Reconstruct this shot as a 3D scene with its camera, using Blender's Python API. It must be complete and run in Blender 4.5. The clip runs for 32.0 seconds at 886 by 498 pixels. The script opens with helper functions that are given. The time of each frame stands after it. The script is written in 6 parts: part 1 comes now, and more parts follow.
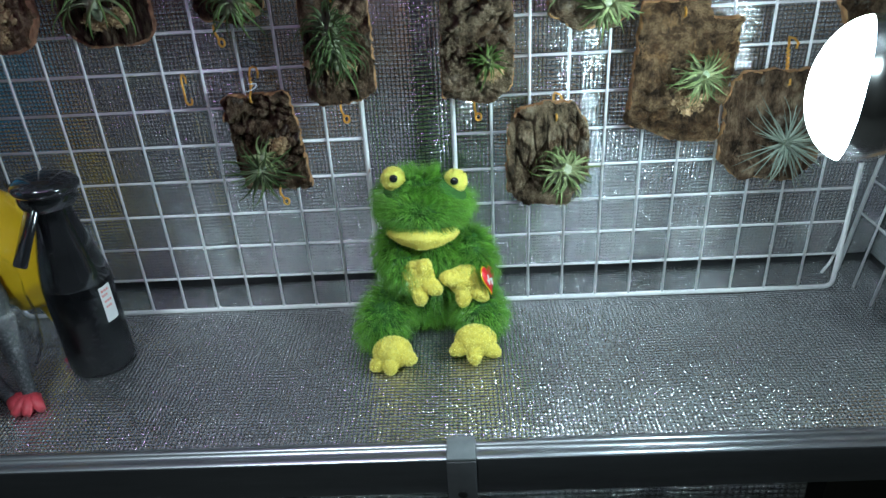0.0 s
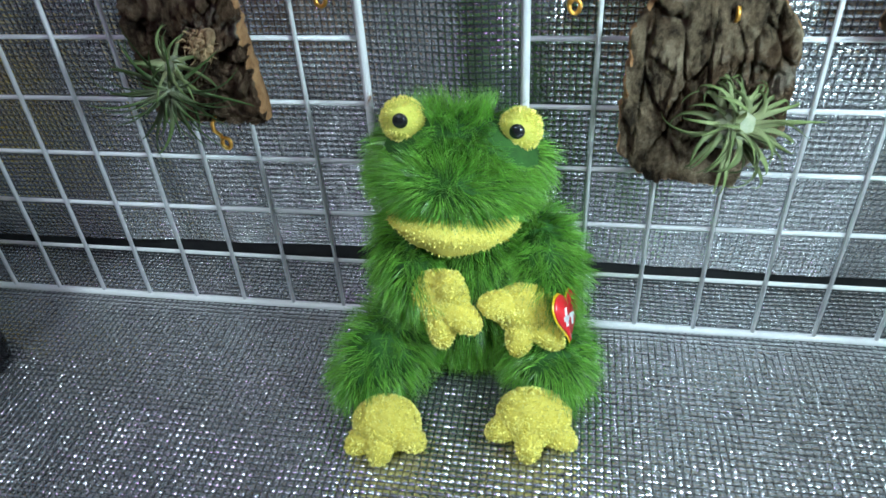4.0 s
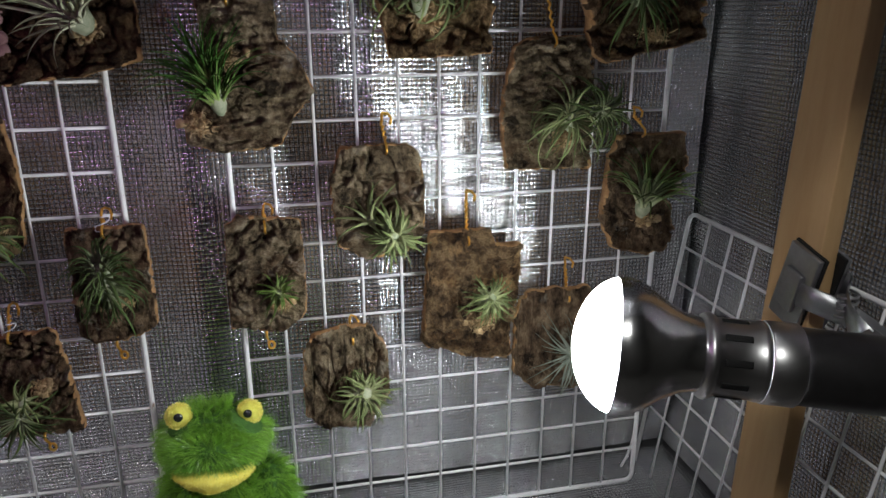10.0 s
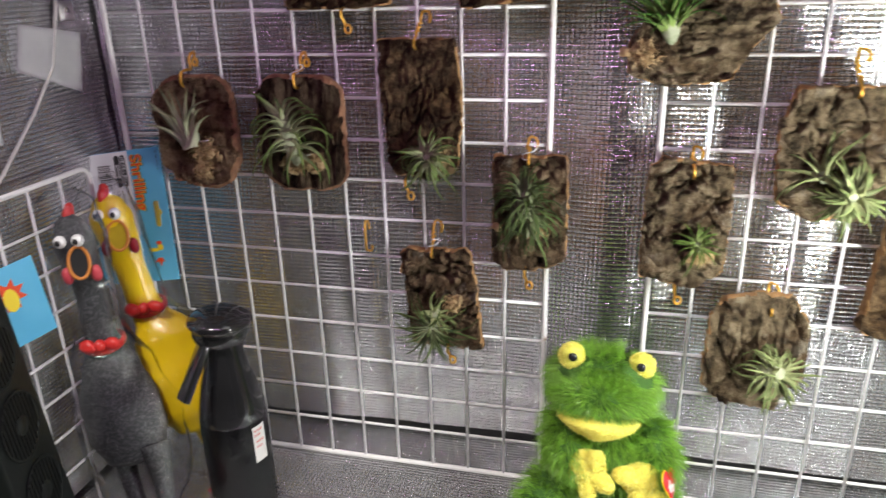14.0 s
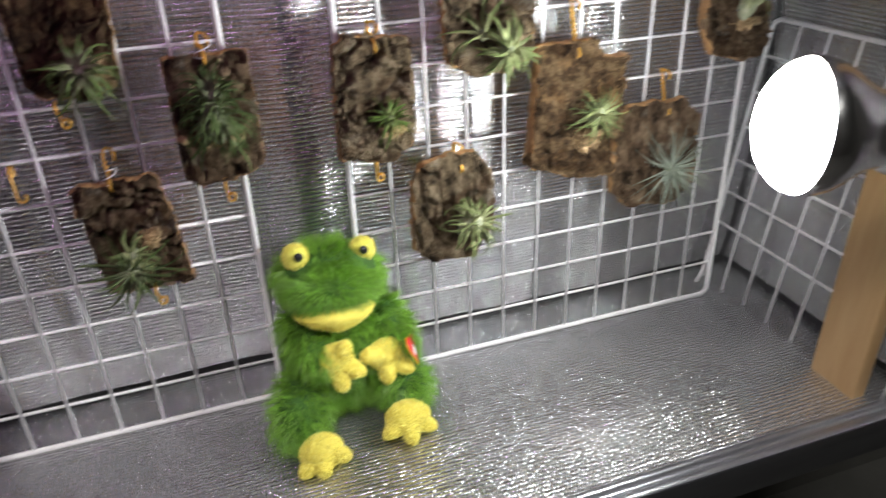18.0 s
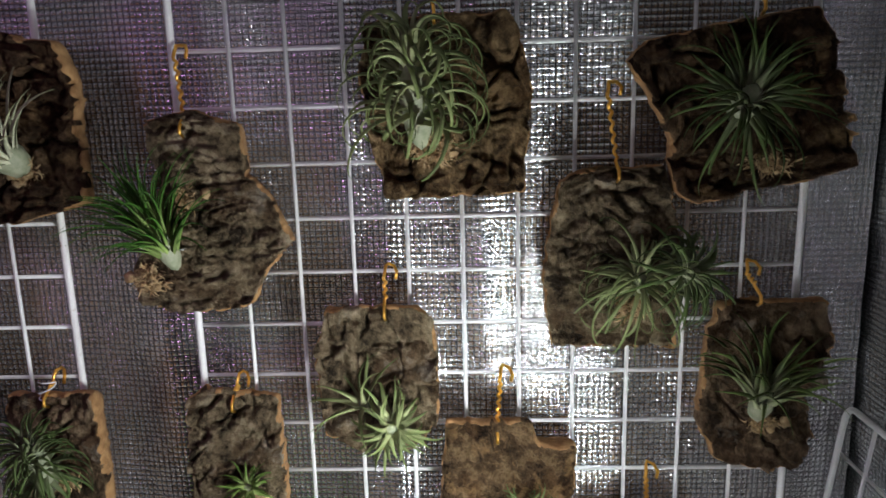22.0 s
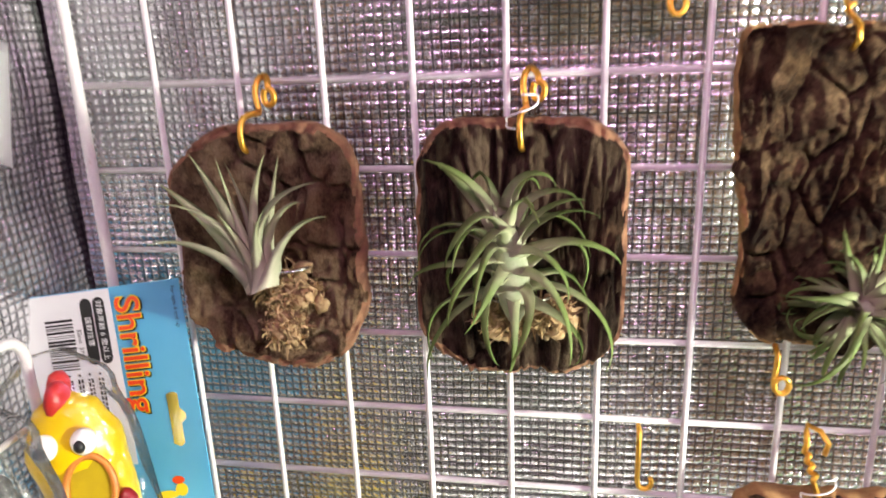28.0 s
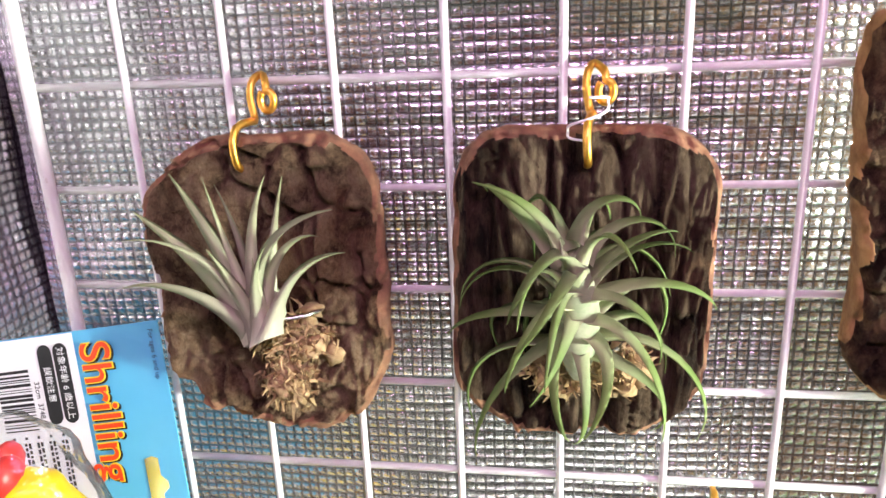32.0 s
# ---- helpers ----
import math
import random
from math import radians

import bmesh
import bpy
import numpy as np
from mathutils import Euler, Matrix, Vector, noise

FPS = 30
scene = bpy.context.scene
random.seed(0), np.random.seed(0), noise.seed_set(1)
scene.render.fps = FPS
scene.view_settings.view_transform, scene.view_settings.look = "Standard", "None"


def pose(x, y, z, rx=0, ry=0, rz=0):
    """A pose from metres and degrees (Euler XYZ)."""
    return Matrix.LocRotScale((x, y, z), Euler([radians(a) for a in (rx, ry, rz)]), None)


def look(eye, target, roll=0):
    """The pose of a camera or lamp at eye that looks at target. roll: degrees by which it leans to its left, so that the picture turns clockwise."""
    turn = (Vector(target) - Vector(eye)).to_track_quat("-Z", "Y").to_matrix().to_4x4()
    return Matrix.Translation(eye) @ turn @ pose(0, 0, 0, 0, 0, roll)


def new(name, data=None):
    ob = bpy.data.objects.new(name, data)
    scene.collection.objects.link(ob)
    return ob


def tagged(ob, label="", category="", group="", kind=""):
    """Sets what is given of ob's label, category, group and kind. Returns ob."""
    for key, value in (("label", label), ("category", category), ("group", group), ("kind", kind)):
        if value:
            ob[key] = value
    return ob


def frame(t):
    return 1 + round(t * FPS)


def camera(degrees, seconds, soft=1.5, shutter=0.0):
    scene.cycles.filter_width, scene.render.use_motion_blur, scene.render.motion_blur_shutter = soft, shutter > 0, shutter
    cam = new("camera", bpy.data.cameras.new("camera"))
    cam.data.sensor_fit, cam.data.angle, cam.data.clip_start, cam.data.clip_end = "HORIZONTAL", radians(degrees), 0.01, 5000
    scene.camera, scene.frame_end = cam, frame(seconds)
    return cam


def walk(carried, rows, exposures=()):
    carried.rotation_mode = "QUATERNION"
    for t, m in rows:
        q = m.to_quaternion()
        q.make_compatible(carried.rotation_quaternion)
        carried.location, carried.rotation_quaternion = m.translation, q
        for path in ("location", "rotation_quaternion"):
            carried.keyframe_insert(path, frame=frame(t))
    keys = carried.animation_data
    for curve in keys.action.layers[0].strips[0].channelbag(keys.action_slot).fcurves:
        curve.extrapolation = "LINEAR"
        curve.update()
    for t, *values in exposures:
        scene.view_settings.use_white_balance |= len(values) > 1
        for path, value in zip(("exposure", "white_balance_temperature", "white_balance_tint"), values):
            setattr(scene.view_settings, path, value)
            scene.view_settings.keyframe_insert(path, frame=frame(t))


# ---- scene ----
cam = camera(63.5, 32.0, shutter=0.4)
# seconds, place in metres, turn in degrees
PATH = [
    (0, 0.0008, -0.0020, 0.4316, 61.10, 2.90, 0.47),
    (0.5, -0.0010, 0.0088, 0.4353, 61.39, 2.98, 0.42),
    (1, 0.0083, 0.0611, 0.4290, 61.65, 2.64, 0.88),
    (1.5, 0.0204, 0.1413, 0.4121, 61.16, 2.25, 2.58),
    (2, 0.0168, 0.2185, 0.3829, 58.02, 2.86, 4.94),
    (2.5, 0.0163, 0.2624, 0.3545, 55.23, 2.89, 5.31),
    (3, 0.0193, 0.2816, 0.3416, 54.20, 3.34, 6.43),
    (3.5, 0.0169, 0.2864, 0.3366, 53.97, 3.07, 7.88),
    (4, 0.0159, 0.3001, 0.3274, 53.41, 3.18, 9.11),
    (4.5, 0.0168, 0.3186, 0.3170, 52.68, 3.73, 9.84),
    (5, 0.0181, 0.3223, 0.3168, 52.55, 4.28, 9.99),
    (5.5, 0.0184, 0.2916, 0.3377, 53.74, 4.34, 9.47),
    (6, 0.0177, 0.2372, 0.3729, 55.85, 4.01, 8.59),
    (6.5, 0.0214, 0.1885, 0.4019, 59.01, 3.51, 7.65),
    (7, 0.0126, 0.1459, 0.4350, 62.23, 3.22, 6.83),
    (7.5, 0.0116, 0.1014, 0.4630, 65.33, 3.09, 4.11),
    (8, 0.0092, 0.0687, 0.4814, 67.68, 2.25, 1.57),
    (8.5, 0.0026, 0.0519, 0.4866, 68.60, 0.60, -0.68),
    (9, 0.0074, 0.0474, 0.4906, 69.82, 0.15, -4.02),
    (9.5, 0.0275, 0.0387, 0.4941, 71.23, 0.43, -9.01),
    (10, 0.0406, 0.0390, 0.4957, 71.89, 0.13, -12.58),
    (10.5, 0.0386, 0.0415, 0.4950, 71.97, -0.27, -12.42),
    (11, 0.0323, 0.0313, 0.4936, 72.05, 0.75, -8.97),
    (11.5, 0.0225, 0.0311, 0.4898, 71.32, 1.35, -5.53),
    (12, 0.0129, 0.0333, 0.4858, 70.94, 1.39, -3.34),
    (12.5, 0.0054, 0.0379, 0.4852, 70.52, 1.39, -1.30),
    (13, -0.0069, 0.0548, 0.4793, 69.65, 1.61, 3.21),
    (13.5, -0.0220, 0.0648, 0.4773, 69.43, 1.60, 8.16),
    (14, -0.0371, 0.0752, 0.4737, 68.81, 1.43, 13.70),
    (14.5, -0.0464, 0.0885, 0.4666, 67.98, 1.51, 19.84),
    (15, -0.0681, 0.0988, 0.4563, 66.21, 1.70, 22.77),
    (15.5, -0.1046, 0.1042, 0.4428, 63.29, 2.04, 20.64),
    (16, -0.1406, 0.1062, 0.4308, 60.29, 2.43, 15.45),
    (16.5, -0.1611, 0.1063, 0.4251, 58.31, 2.79, 9.22),
    (17, -0.1687, 0.1060, 0.4241, 57.20, 3.10, 3.14),
    (17.5, -0.1489, 0.0956, 0.4376, 58.27, 2.95, -6.72),
    (18, -0.1102, 0.0855, 0.4477, 61.82, 2.01, -19.19),
    (18.5, -0.0960, 0.0765, 0.4542, 63.80, 1.68, -23.18),
    (19, -0.0917, 0.0701, 0.4639, 66.08, 0.82, -24.98),
    (19.5, -0.0756, 0.0701, 0.4793, 70.14, 1.89, -25.16),
    (20, -0.0260, 0.0914, 0.4996, 74.56, 1.69, -21.46),
    (20.5, 0.0763, 0.1254, 0.5142, 76.57, 1.47, -13.19),
    (21, 0.1575, 0.1652, 0.5161, 76.41, 1.48, -4.63),
    (21.5, 0.1804, 0.1866, 0.5190, 77.08, 1.51, -0.69),
    (22, 0.1808, 0.1954, 0.5224, 78.08, 1.52, 2.09),
    (22.5, 0.1765, 0.2016, 0.5237, 78.73, 1.58, 3.63),
    (23, 0.1511, 0.2123, 0.5289, 79.36, 1.62, 6.10),
    (23.5, 0.1026, 0.2075, 0.5397, 80.36, 1.39, 9.23),
    (24, 0.0486, 0.1964, 0.5510, 81.40, 1.54, 10.60),
    (24.5, -0.0185, 0.1827, 0.5562, 82.08, 1.41, 11.15),
    (25, -0.0619, 0.1670, 0.5645, 82.77, 1.58, 10.43),
    (25.5, -0.0782, 0.1578, 0.5717, 83.03, 2.06, 8.36),
    (26, -0.0981, 0.1708, 0.5672, 82.16, 2.43, 6.68),
    (26.5, -0.1521, 0.2216, 0.5404, 79.48, 2.27, 7.16),
    (27, -0.2334, 0.2966, 0.4988, 75.67, 1.70, 9.30),
    (27.5, -0.2723, 0.3365, 0.4614, 74.47, 2.05, 11.55),
    (28, -0.2838, 0.3783, 0.4272, 73.10, 2.21, 10.09),
    (28.5, -0.2954, 0.4084, 0.4124, 72.21, 2.26, 10.37),
    (29, -0.3006, 0.4189, 0.4144, 72.63, 2.44, 9.35),
    (29.5, -0.3045, 0.4245, 0.4180, 72.97, 2.41, 9.09),
    (30, -0.3089, 0.4292, 0.4184, 72.83, 2.37, 9.01),
    (30.5, -0.3141, 0.4351, 0.4184, 72.86, 2.24, 9.35),
    (31, -0.3151, 0.4375, 0.4191, 72.71, 2.19, 9.41),
    (31.5, -0.3125, 0.4317, 0.4239, 72.73, 2.23, 8.92),
    (32, -0.3124, 0.4278, 0.4262, 72.55, 2.37, 8.38),
]
# seconds, stops, kelvin, tint
EXPOSURES = [(0, 0.68, 5100, -13), (3, 0.7, 5050, -13), (5.5, 0.77, 5450, -5), (6, 0.87, 5750, -1), (7, 0.92, 6050, 4), (8, 0.87, 6150, 5), (9, 0.57, 6150, 6), (10, 0.1, 6100, 5), (12, 0.3, 6150, 6), (14, 1.3, 6550, 4),
             (15.5, 1.55, 6550, 4), (17, 1.5, 6500, 6), (18, 0.98, 6300, 6), (19, 0.23, 6200, 5), (20, 0.05, 6150, 5), (21, 0.26, 6150, 5), (23, 0.37, 6150, 4), (24, 0.78, 6250, 6), (26.5, 1.99, 6720, -2), (28, 2.77, 7170, -5), (30, 3.18, 7170, -5), (32, 3.28, 6720, -9)]
walk(cam, [(t, pose(x, y, z, rx, ry, rz)) for t, x, y, z, rx, ry, rz in PATH], EXPOSURES)

# ---- world, lamps, exposure ----
world = bpy.data.worlds.new("room_air")
scene.world = world
world.use_nodes = True
world.node_tree.nodes["Background"].inputs[0].default_value = (0.92, 0.93, 0.95, 1)
world.node_tree.nodes["Background"].inputs[1].default_value = 0.05


def lamp(name, place, target, size_x, size_y, watts, colour):
    data = bpy.data.lights.new(name, "AREA")
    data.shape, data.size, data.size_y, data.energy, data.color = "RECTANGLE", size_x, size_y, watts, colour
    ob = new(name, data)
    ob.matrix_world = look(place, target)
    return ob


lamp("room_ceiling_lamp", (-0.5, -0.9, 2.25), (-0.2, 0.5, 0.2), 0.40, 0.40, 27, (1.0, 0.955, 0.88))
lamp("grow_light_strip_lamp", (-0.20, 0.30, 0.618), (-0.20, 0.42, 0.2), 0.34, 0.02, 0.21, (0.90, 0.42, 0.88))
BULB_GLOW = 62.0

# ---- materials ----
MATS = {}


def nodes_of(name):
    m = bpy.data.materials.new(name)
    m.use_nodes = True
    return m, m.node_tree.nodes, m.node_tree.links


def material(name, colour, second=None, rough=0.5, metal=0.0, scale=40.0, bump=0.0, bump_scale=None, vary=0.0, stretch=(1, 1, 1), contrast=(0.35, 0.65), transmission=0.0, coat=0.0, sheen=0.0, emit=0.0, per_island=False):
    """A principled material: two colours mixed by noise at two scales, with bump and a shift of value from piece to piece."""
    m, n, l = nodes_of(name)
    b = n["Principled BSDF"]
    b.inputs["Roughness"].default_value, b.inputs["Metallic"].default_value = rough, metal
    b.inputs["Transmission Weight"].default_value, b.inputs["Coat Weight"].default_value = transmission, coat
    b.inputs["Sheen Weight"].default_value = sheen
    co = n.new("ShaderNodeTexCoord")
    mp = n.new("ShaderNodeMapping")
    mp.inputs["Scale"].default_value = stretch
    l.new(co.outputs["Object"], mp.inputs["Vector"])
    out = None
    if second is not None:
        t1 = n.new("ShaderNodeTexNoise")
        t1.inputs["Scale"].default_value, t1.inputs["Detail"].default_value, t1.inputs["Roughness"].default_value = scale, 8, 0.65
        l.new(mp.outputs[0], t1.inputs["Vector"])
        r = n.new("ShaderNodeMapRange")
        r.inputs["From Min"].default_value, r.inputs["From Max"].default_value = contrast
        l.new(t1.outputs["Fac"], r.inputs["Value"])
        mix = n.new("ShaderNodeMix")
        mix.data_type = "RGBA"
        mix.inputs["A"].default_value, mix.inputs["B"].default_value = (*colour, 1), (*second, 1)
        l.new(r.outputs[0], mix.inputs["Factor"])
        out = mix.outputs["Result"]
    if vary:
        hsv = n.new("ShaderNodeHueSaturation")
        hsv.inputs["Color"].default_value = (*colour, 1)
        if out:
            l.new(out, hsv.inputs["Color"])
        info = n.new("ShaderNodeNewGeometry" if per_island else "ShaderNodeObjectInfo")
        rr = n.new("ShaderNodeMapRange")
        rr.inputs["To Min"].default_value, rr.inputs["To Max"].default_value = 1 - vary, 1 + vary
        l.new(info.outputs["Random Per Island" if per_island else "Random"], rr.inputs["Value"])
        l.new(rr.outputs[0], hsv.inputs["Value"])
        out = hsv.outputs[0]
    if out:
        l.new(out, b.inputs["Base Color"])
    else:
        b.inputs["Base Color"].default_value = (*colour, 1)
    if bump:
        t2 = n.new("ShaderNodeTexNoise")
        t2.inputs["Scale"].default_value, t2.inputs["Detail"].default_value, t2.inputs["Roughness"].default_value = bump_scale or scale * 4, 6, 0.7
        l.new(mp.outputs[0], t2.inputs["Vector"])
        bp = n.new("ShaderNodeBump")
        bp.inputs["Strength"].default_value, bp.inputs["Distance"].default_value = bump, 0.001
        l.new(t2.outputs["Fac"], bp.inputs["Height"])
        l.new(bp.outputs[0], b.inputs["Normal"])
    if emit:
        b.inputs["Emission Color"].default_value, b.inputs["Emission Strength"].default_value = (*colour, 1), emit
    MATS[name] = m
    return m


def bark_material(name, dark, mid, light, grain=(1, 1, 1), scale=55, patch=(0.45, 0.40, 0.32), rare=0.58, zone_tint=(0.32, 0.24, 0.19)):
    m, n, l = nodes_of(name)
    b = n["Principled BSDF"]
    b.inputs["Roughness"].default_value = 0.92
    b.inputs["Specular IOR Level"].default_value = 0.15
    co, mp = n.new("ShaderNodeTexCoord"), n.new("ShaderNodeMapping")
    mp.inputs["Scale"].default_value = grain
    l.new(co.outputs["Object"], mp.inputs["Vector"])
    t1, t2, t3 = n.new("ShaderNodeTexNoise"), n.new("ShaderNodeTexNoise"), n.new("ShaderNodeTexVoronoi")
    for t, s, d in ((t1, scale, 9), (t2, scale * 11, 8)):
        t.inputs["Scale"].default_value, t.inputs["Detail"].default_value, t.inputs["Roughness"].default_value = s, d, 0.72
        l.new(mp.outputs[0], t.inputs["Vector"])
    warp = n.new("ShaderNodeMix")
    warp.data_type = "RGBA"
    warp.inputs["Factor"].default_value = 0.12
    l.new(mp.outputs[0], warp.inputs["A"])
    l.new(t1.outputs["Color"], warp.inputs["B"])
    t3.feature = "DISTANCE_TO_EDGE"
    t3.inputs["Scale"].default_value = scale * 2.2
    l.new(warp.outputs["Result"], t3.inputs["Vector"])
    ramp = n.new("ShaderNodeValToRGB")
    e = ramp.color_ramp.elements
    e[0].position, e[0].color, e[1].position, e[1].color = 0.38, (*dark, 1), 0.64, (*light, 1)
    k = e.new(0.5)
    k.color = (*mid, 1)
    l.new(t1.outputs["Fac"], ramp.inputs[0])
    over = n.new("ShaderNodeMix")
    over.data_type, over.blend_type = "RGBA", "OVERLAY"
    over.inputs["Factor"].default_value = 0.75
    flake, fr, pm = n.new("ShaderNodeTexNoise"), n.new("ShaderNodeMapRange"), n.new("ShaderNodeMix")
    flake.inputs["Scale"].default_value, flake.inputs["Detail"].default_value, flake.inputs["Roughness"].default_value = 42, 5, 0.6
    fr.inputs["From Min"].default_value, fr.inputs["From Max"].default_value, fr.inputs["To Max"].default_value = rare, rare + 0.09, 0.55
    pm.data_type = "RGBA"
    pm.inputs["B"].default_value = (*patch, 1)
    l.new(co.outputs["Object"], flake.inputs["Vector"])
    l.new(flake.outputs["Fac"], fr.inputs["Value"])
    l.new(fr.outputs[0], pm.inputs["Factor"])
    zone, zr, zm = n.new("ShaderNodeTexNoise"), n.new("ShaderNodeMapRange"), n.new("ShaderNodeMix")
    zone.inputs["Scale"].default_value, zone.inputs["Detail"].default_value = 32, 5
    zr.inputs["From Min"].default_value, zr.inputs["From Max"].default_value, zr.inputs["To Max"].default_value = 0.48, 0.57, 0.8
    zm.data_type, zm.blend_type = "RGBA", "MULTIPLY"
    zm.inputs["B"].default_value = (*zone_tint, 1)
    l.new(co.outputs["Object"], zone.inputs["Vector"])
    l.new(zone.outputs["Fac"], zr.inputs["Value"])
    l.new(zr.outputs[0], zm.inputs["Factor"])
    l.new(ramp.outputs[0], zm.inputs["A"])
    l.new(zm.outputs["Result"], pm.inputs["A"])
    l.new(pm.outputs["Result"], over.inputs["A"])
    l.new(t2.outputs["Fac"], over.inputs["B"])
    l.new(over.outputs["Result"], b.inputs["Base Color"])
    cr = n.new("ShaderNodeMapRange")
    cr.inputs["From Max"].default_value = 0.10
    l.new(t3.outputs["Distance"], cr.inputs["Value"])
    add = n.new("ShaderNodeMath")
    add.operation = "MULTIPLY_ADD"
    add.inputs[1].default_value = 0.55
    l.new(cr.outputs[0], add.inputs[0])
    l.new(t2.outputs["Fac"], add.inputs[2])
    bp = n.new("ShaderNodeBump")
    bp.inputs["Strength"].default_value, bp.inputs["Distance"].default_value = 1.0, 0.0026
    l.new(add.outputs[0], bp.inputs["Height"])
    l.new(bp.outputs[0], b.inputs["Normal"])
    MATS[name] = m
    return m


def leaf_material(name, base, tip, reach):
    """Leaf green that pales towards the foot of the leaf (each leaf's own z runs from foot to tip)."""
    m, n, l = nodes_of(name)
    b = n["Principled BSDF"]
    b.inputs["Roughness"].default_value = 0.62
    b.inputs["Specular IOR Level"].default_value = 0.25
    uv = n.new("ShaderNodeUVMap")
    sep = n.new("ShaderNodeSeparateXYZ")
    l.new(uv.outputs[0], sep.inputs[0])
    rg = n.new("ShaderNodeMapRange")
    rg.inputs["From Min"].default_value, rg.inputs["From Max"].default_value = 0.0, reach
    l.new(sep.outputs["Y"], rg.inputs["Value"])
    mix = n.new("ShaderNodeMix")
    mix.data_type = "RGBA"
    mix.inputs["A"].default_value, mix.inputs["B"].default_value = (*base, 1), (*tip, 1)
    l.new(rg.outputs[0], mix.inputs["Factor"])
    info, rr, hsv = n.new("ShaderNodeObjectInfo"), n.new("ShaderNodeMapRange"), n.new("ShaderNodeHueSaturation")
    rr.inputs["To Min"].default_value, rr.inputs["To Max"].default_value = 0.72, 1.3
    l.new(info.outputs["Random"], rr.inputs["Value"])
    l.new(rr.outputs[0], hsv.inputs["Value"])
    l.new(mix.outputs["Result"], hsv.inputs["Color"])
    l.new(hsv.outputs[0], b.inputs["Base Color"])
    co, t = n.new("ShaderNodeTexCoord"), n.new("ShaderNodeTexNoise")
    t.inputs["Scale"].default_value = 1500
    l.new(co.outputs["Object"], t.inputs["Vector"])
    bp = n.new("ShaderNodeBump")
    bp.inputs["Strength"].default_value, bp.inputs["Distance"].default_value = 0.25, 0.0004
    l.new(t.outputs["Fac"], bp.inputs["Height"])
    l.new(bp.outputs[0], b.inputs["Normal"])
    MATS[name] = m
    return m


material("foil", (0.90, 0.90, 0.91), (0.80, 0.80, 0.82), rough=0.085, metal=0.94, scale=18, bump=0.15, bump_scale=500)
# floor foil creases: shade between the pillows put into a darker base colour
material("foil_floor_seam_shade", (0.46, 0.46, 0.47), (0.38, 0.38, 0.40), rough=0.22, metal=0.90, scale=40, bump=0.2, bump_scale=600)
material("foil_floor", (0.92, 0.92, 0.93), (0.82, 0.82, 0.84), rough=0.15, metal=0.91, scale=14, bump=0.15, bump_scale=400)
# same for the other sheets: crease shade painted as about half the foil's tone
material("foil_seam_shade", (0.44, 0.44, 0.45), (0.36, 0.36, 0.38), rough=0.20, metal=0.90, scale=40, bump=0.2, bump_scale=600)
material("foil_side", (0.88, 0.88, 0.89), (0.78, 0.78, 0.80), rough=0.17, metal=0.84, scale=18, bump=0.15, bump_scale=500)
material("foil_dull", (0.55, 0.55, 0.57), (0.45, 0.45, 0.48), rough=0.38, metal=1.0, scale=9, bump=0.3, bump_scale=60)
material("foil_edge", (0.015, 0.015, 0.017), (0.03, 0.03, 0.03), rough=0.9, scale=60)
material("white_wire", (0.80, 0.79, 0.80), (0.70, 0.68, 0.69), rough=0.38, scale=90, bump=0.15, bump_scale=400, contrast=(0.4, 0.75))
material("rusty_wire", (0.80, 0.78, 0.78), (0.30, 0.14, 0.05), rough=0.5, scale=120, contrast=(0.62, 0.72))
material("room_paint", (0.12, 0.115, 0.108), (0.08, 0.077, 0.072), rough=0.9, scale=3)
material("brass", (0.95, 0.56, 0.12), (0.80, 0.42, 0.07), rough=0.36, metal=1.0, scale=200)
material("steel_wire", (0.8, 0.8, 0.82), rough=0.25, metal=1.0)
material("cork_cut", (0.45, 0.26, 0.11), (0.24, 0.12, 0.045), rough=0.9, scale=120, bump=0.8, bump_scale=500)
material("moss", (0.52, 0.38, 0.21), (0.27, 0.165, 0.075), rough=0.95, scale=200, vary=0.35, per_island=True)
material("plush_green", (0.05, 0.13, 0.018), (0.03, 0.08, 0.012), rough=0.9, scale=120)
material("fur_green", (0.24, 0.46, 0.055), (0.12, 0.28, 0.022), rough=0.33, scale=90, vary=0.45, per_island=True)
material("plush_yellow", (0.86, 0.77, 0.16), (0.78, 0.66, 0.09), rough=0.95, scale=300, bump=1.0, bump_scale=900)
material("terry_yellow", (0.92, 0.86, 0.27), (0.88, 0.78, 0.15), rough=0.85, scale=200, vary=0.2, per_island=True)
material("eye_yellow", (0.80, 0.78, 0.16), (0.68, 0.64, 0.09), rough=0.9, scale=300, bump=0.8, bump_scale=900)
material("glossy_black", (0.010, 0.010, 0.011), (0.018, 0.018, 0.02), rough=0.12, coat=0.5, scale=30)
material("satin_black", (0.004, 0.004, 0.005), (0.007, 0.007, 0.008), rough=0.16, scale=60, bump=0.2, bump_scale=900)
MATS["satin_black"].node_tree.nodes["Principled BSDF"].inputs["Specular IOR Level"].default_value = 0.2
material("dark_hole", (0.004, 0.004, 0.004), rough=0.8)
material("device_black", (0.007, 0.009, 0.009), (0.013, 0.016, 0.015), rough=0.5, scale=50, bump=0.2, bump_scale=1500)
MATS["device_black"].node_tree.nodes["Principled BSDF"].inputs["Specular IOR Level"].default_value = 0.25
material("pine", (0.55, 0.36, 0.18), (0.43, 0.26, 0.11), rough=0.6, scale=30, stretch=(1, 1, 0.12), bump=0.2)
material("pine_pale", (0.68, 0.55, 0.36), (0.60, 0.46, 0.27), rough=0.6, scale=30, stretch=(1, 0.12, 1), bump=0.2)
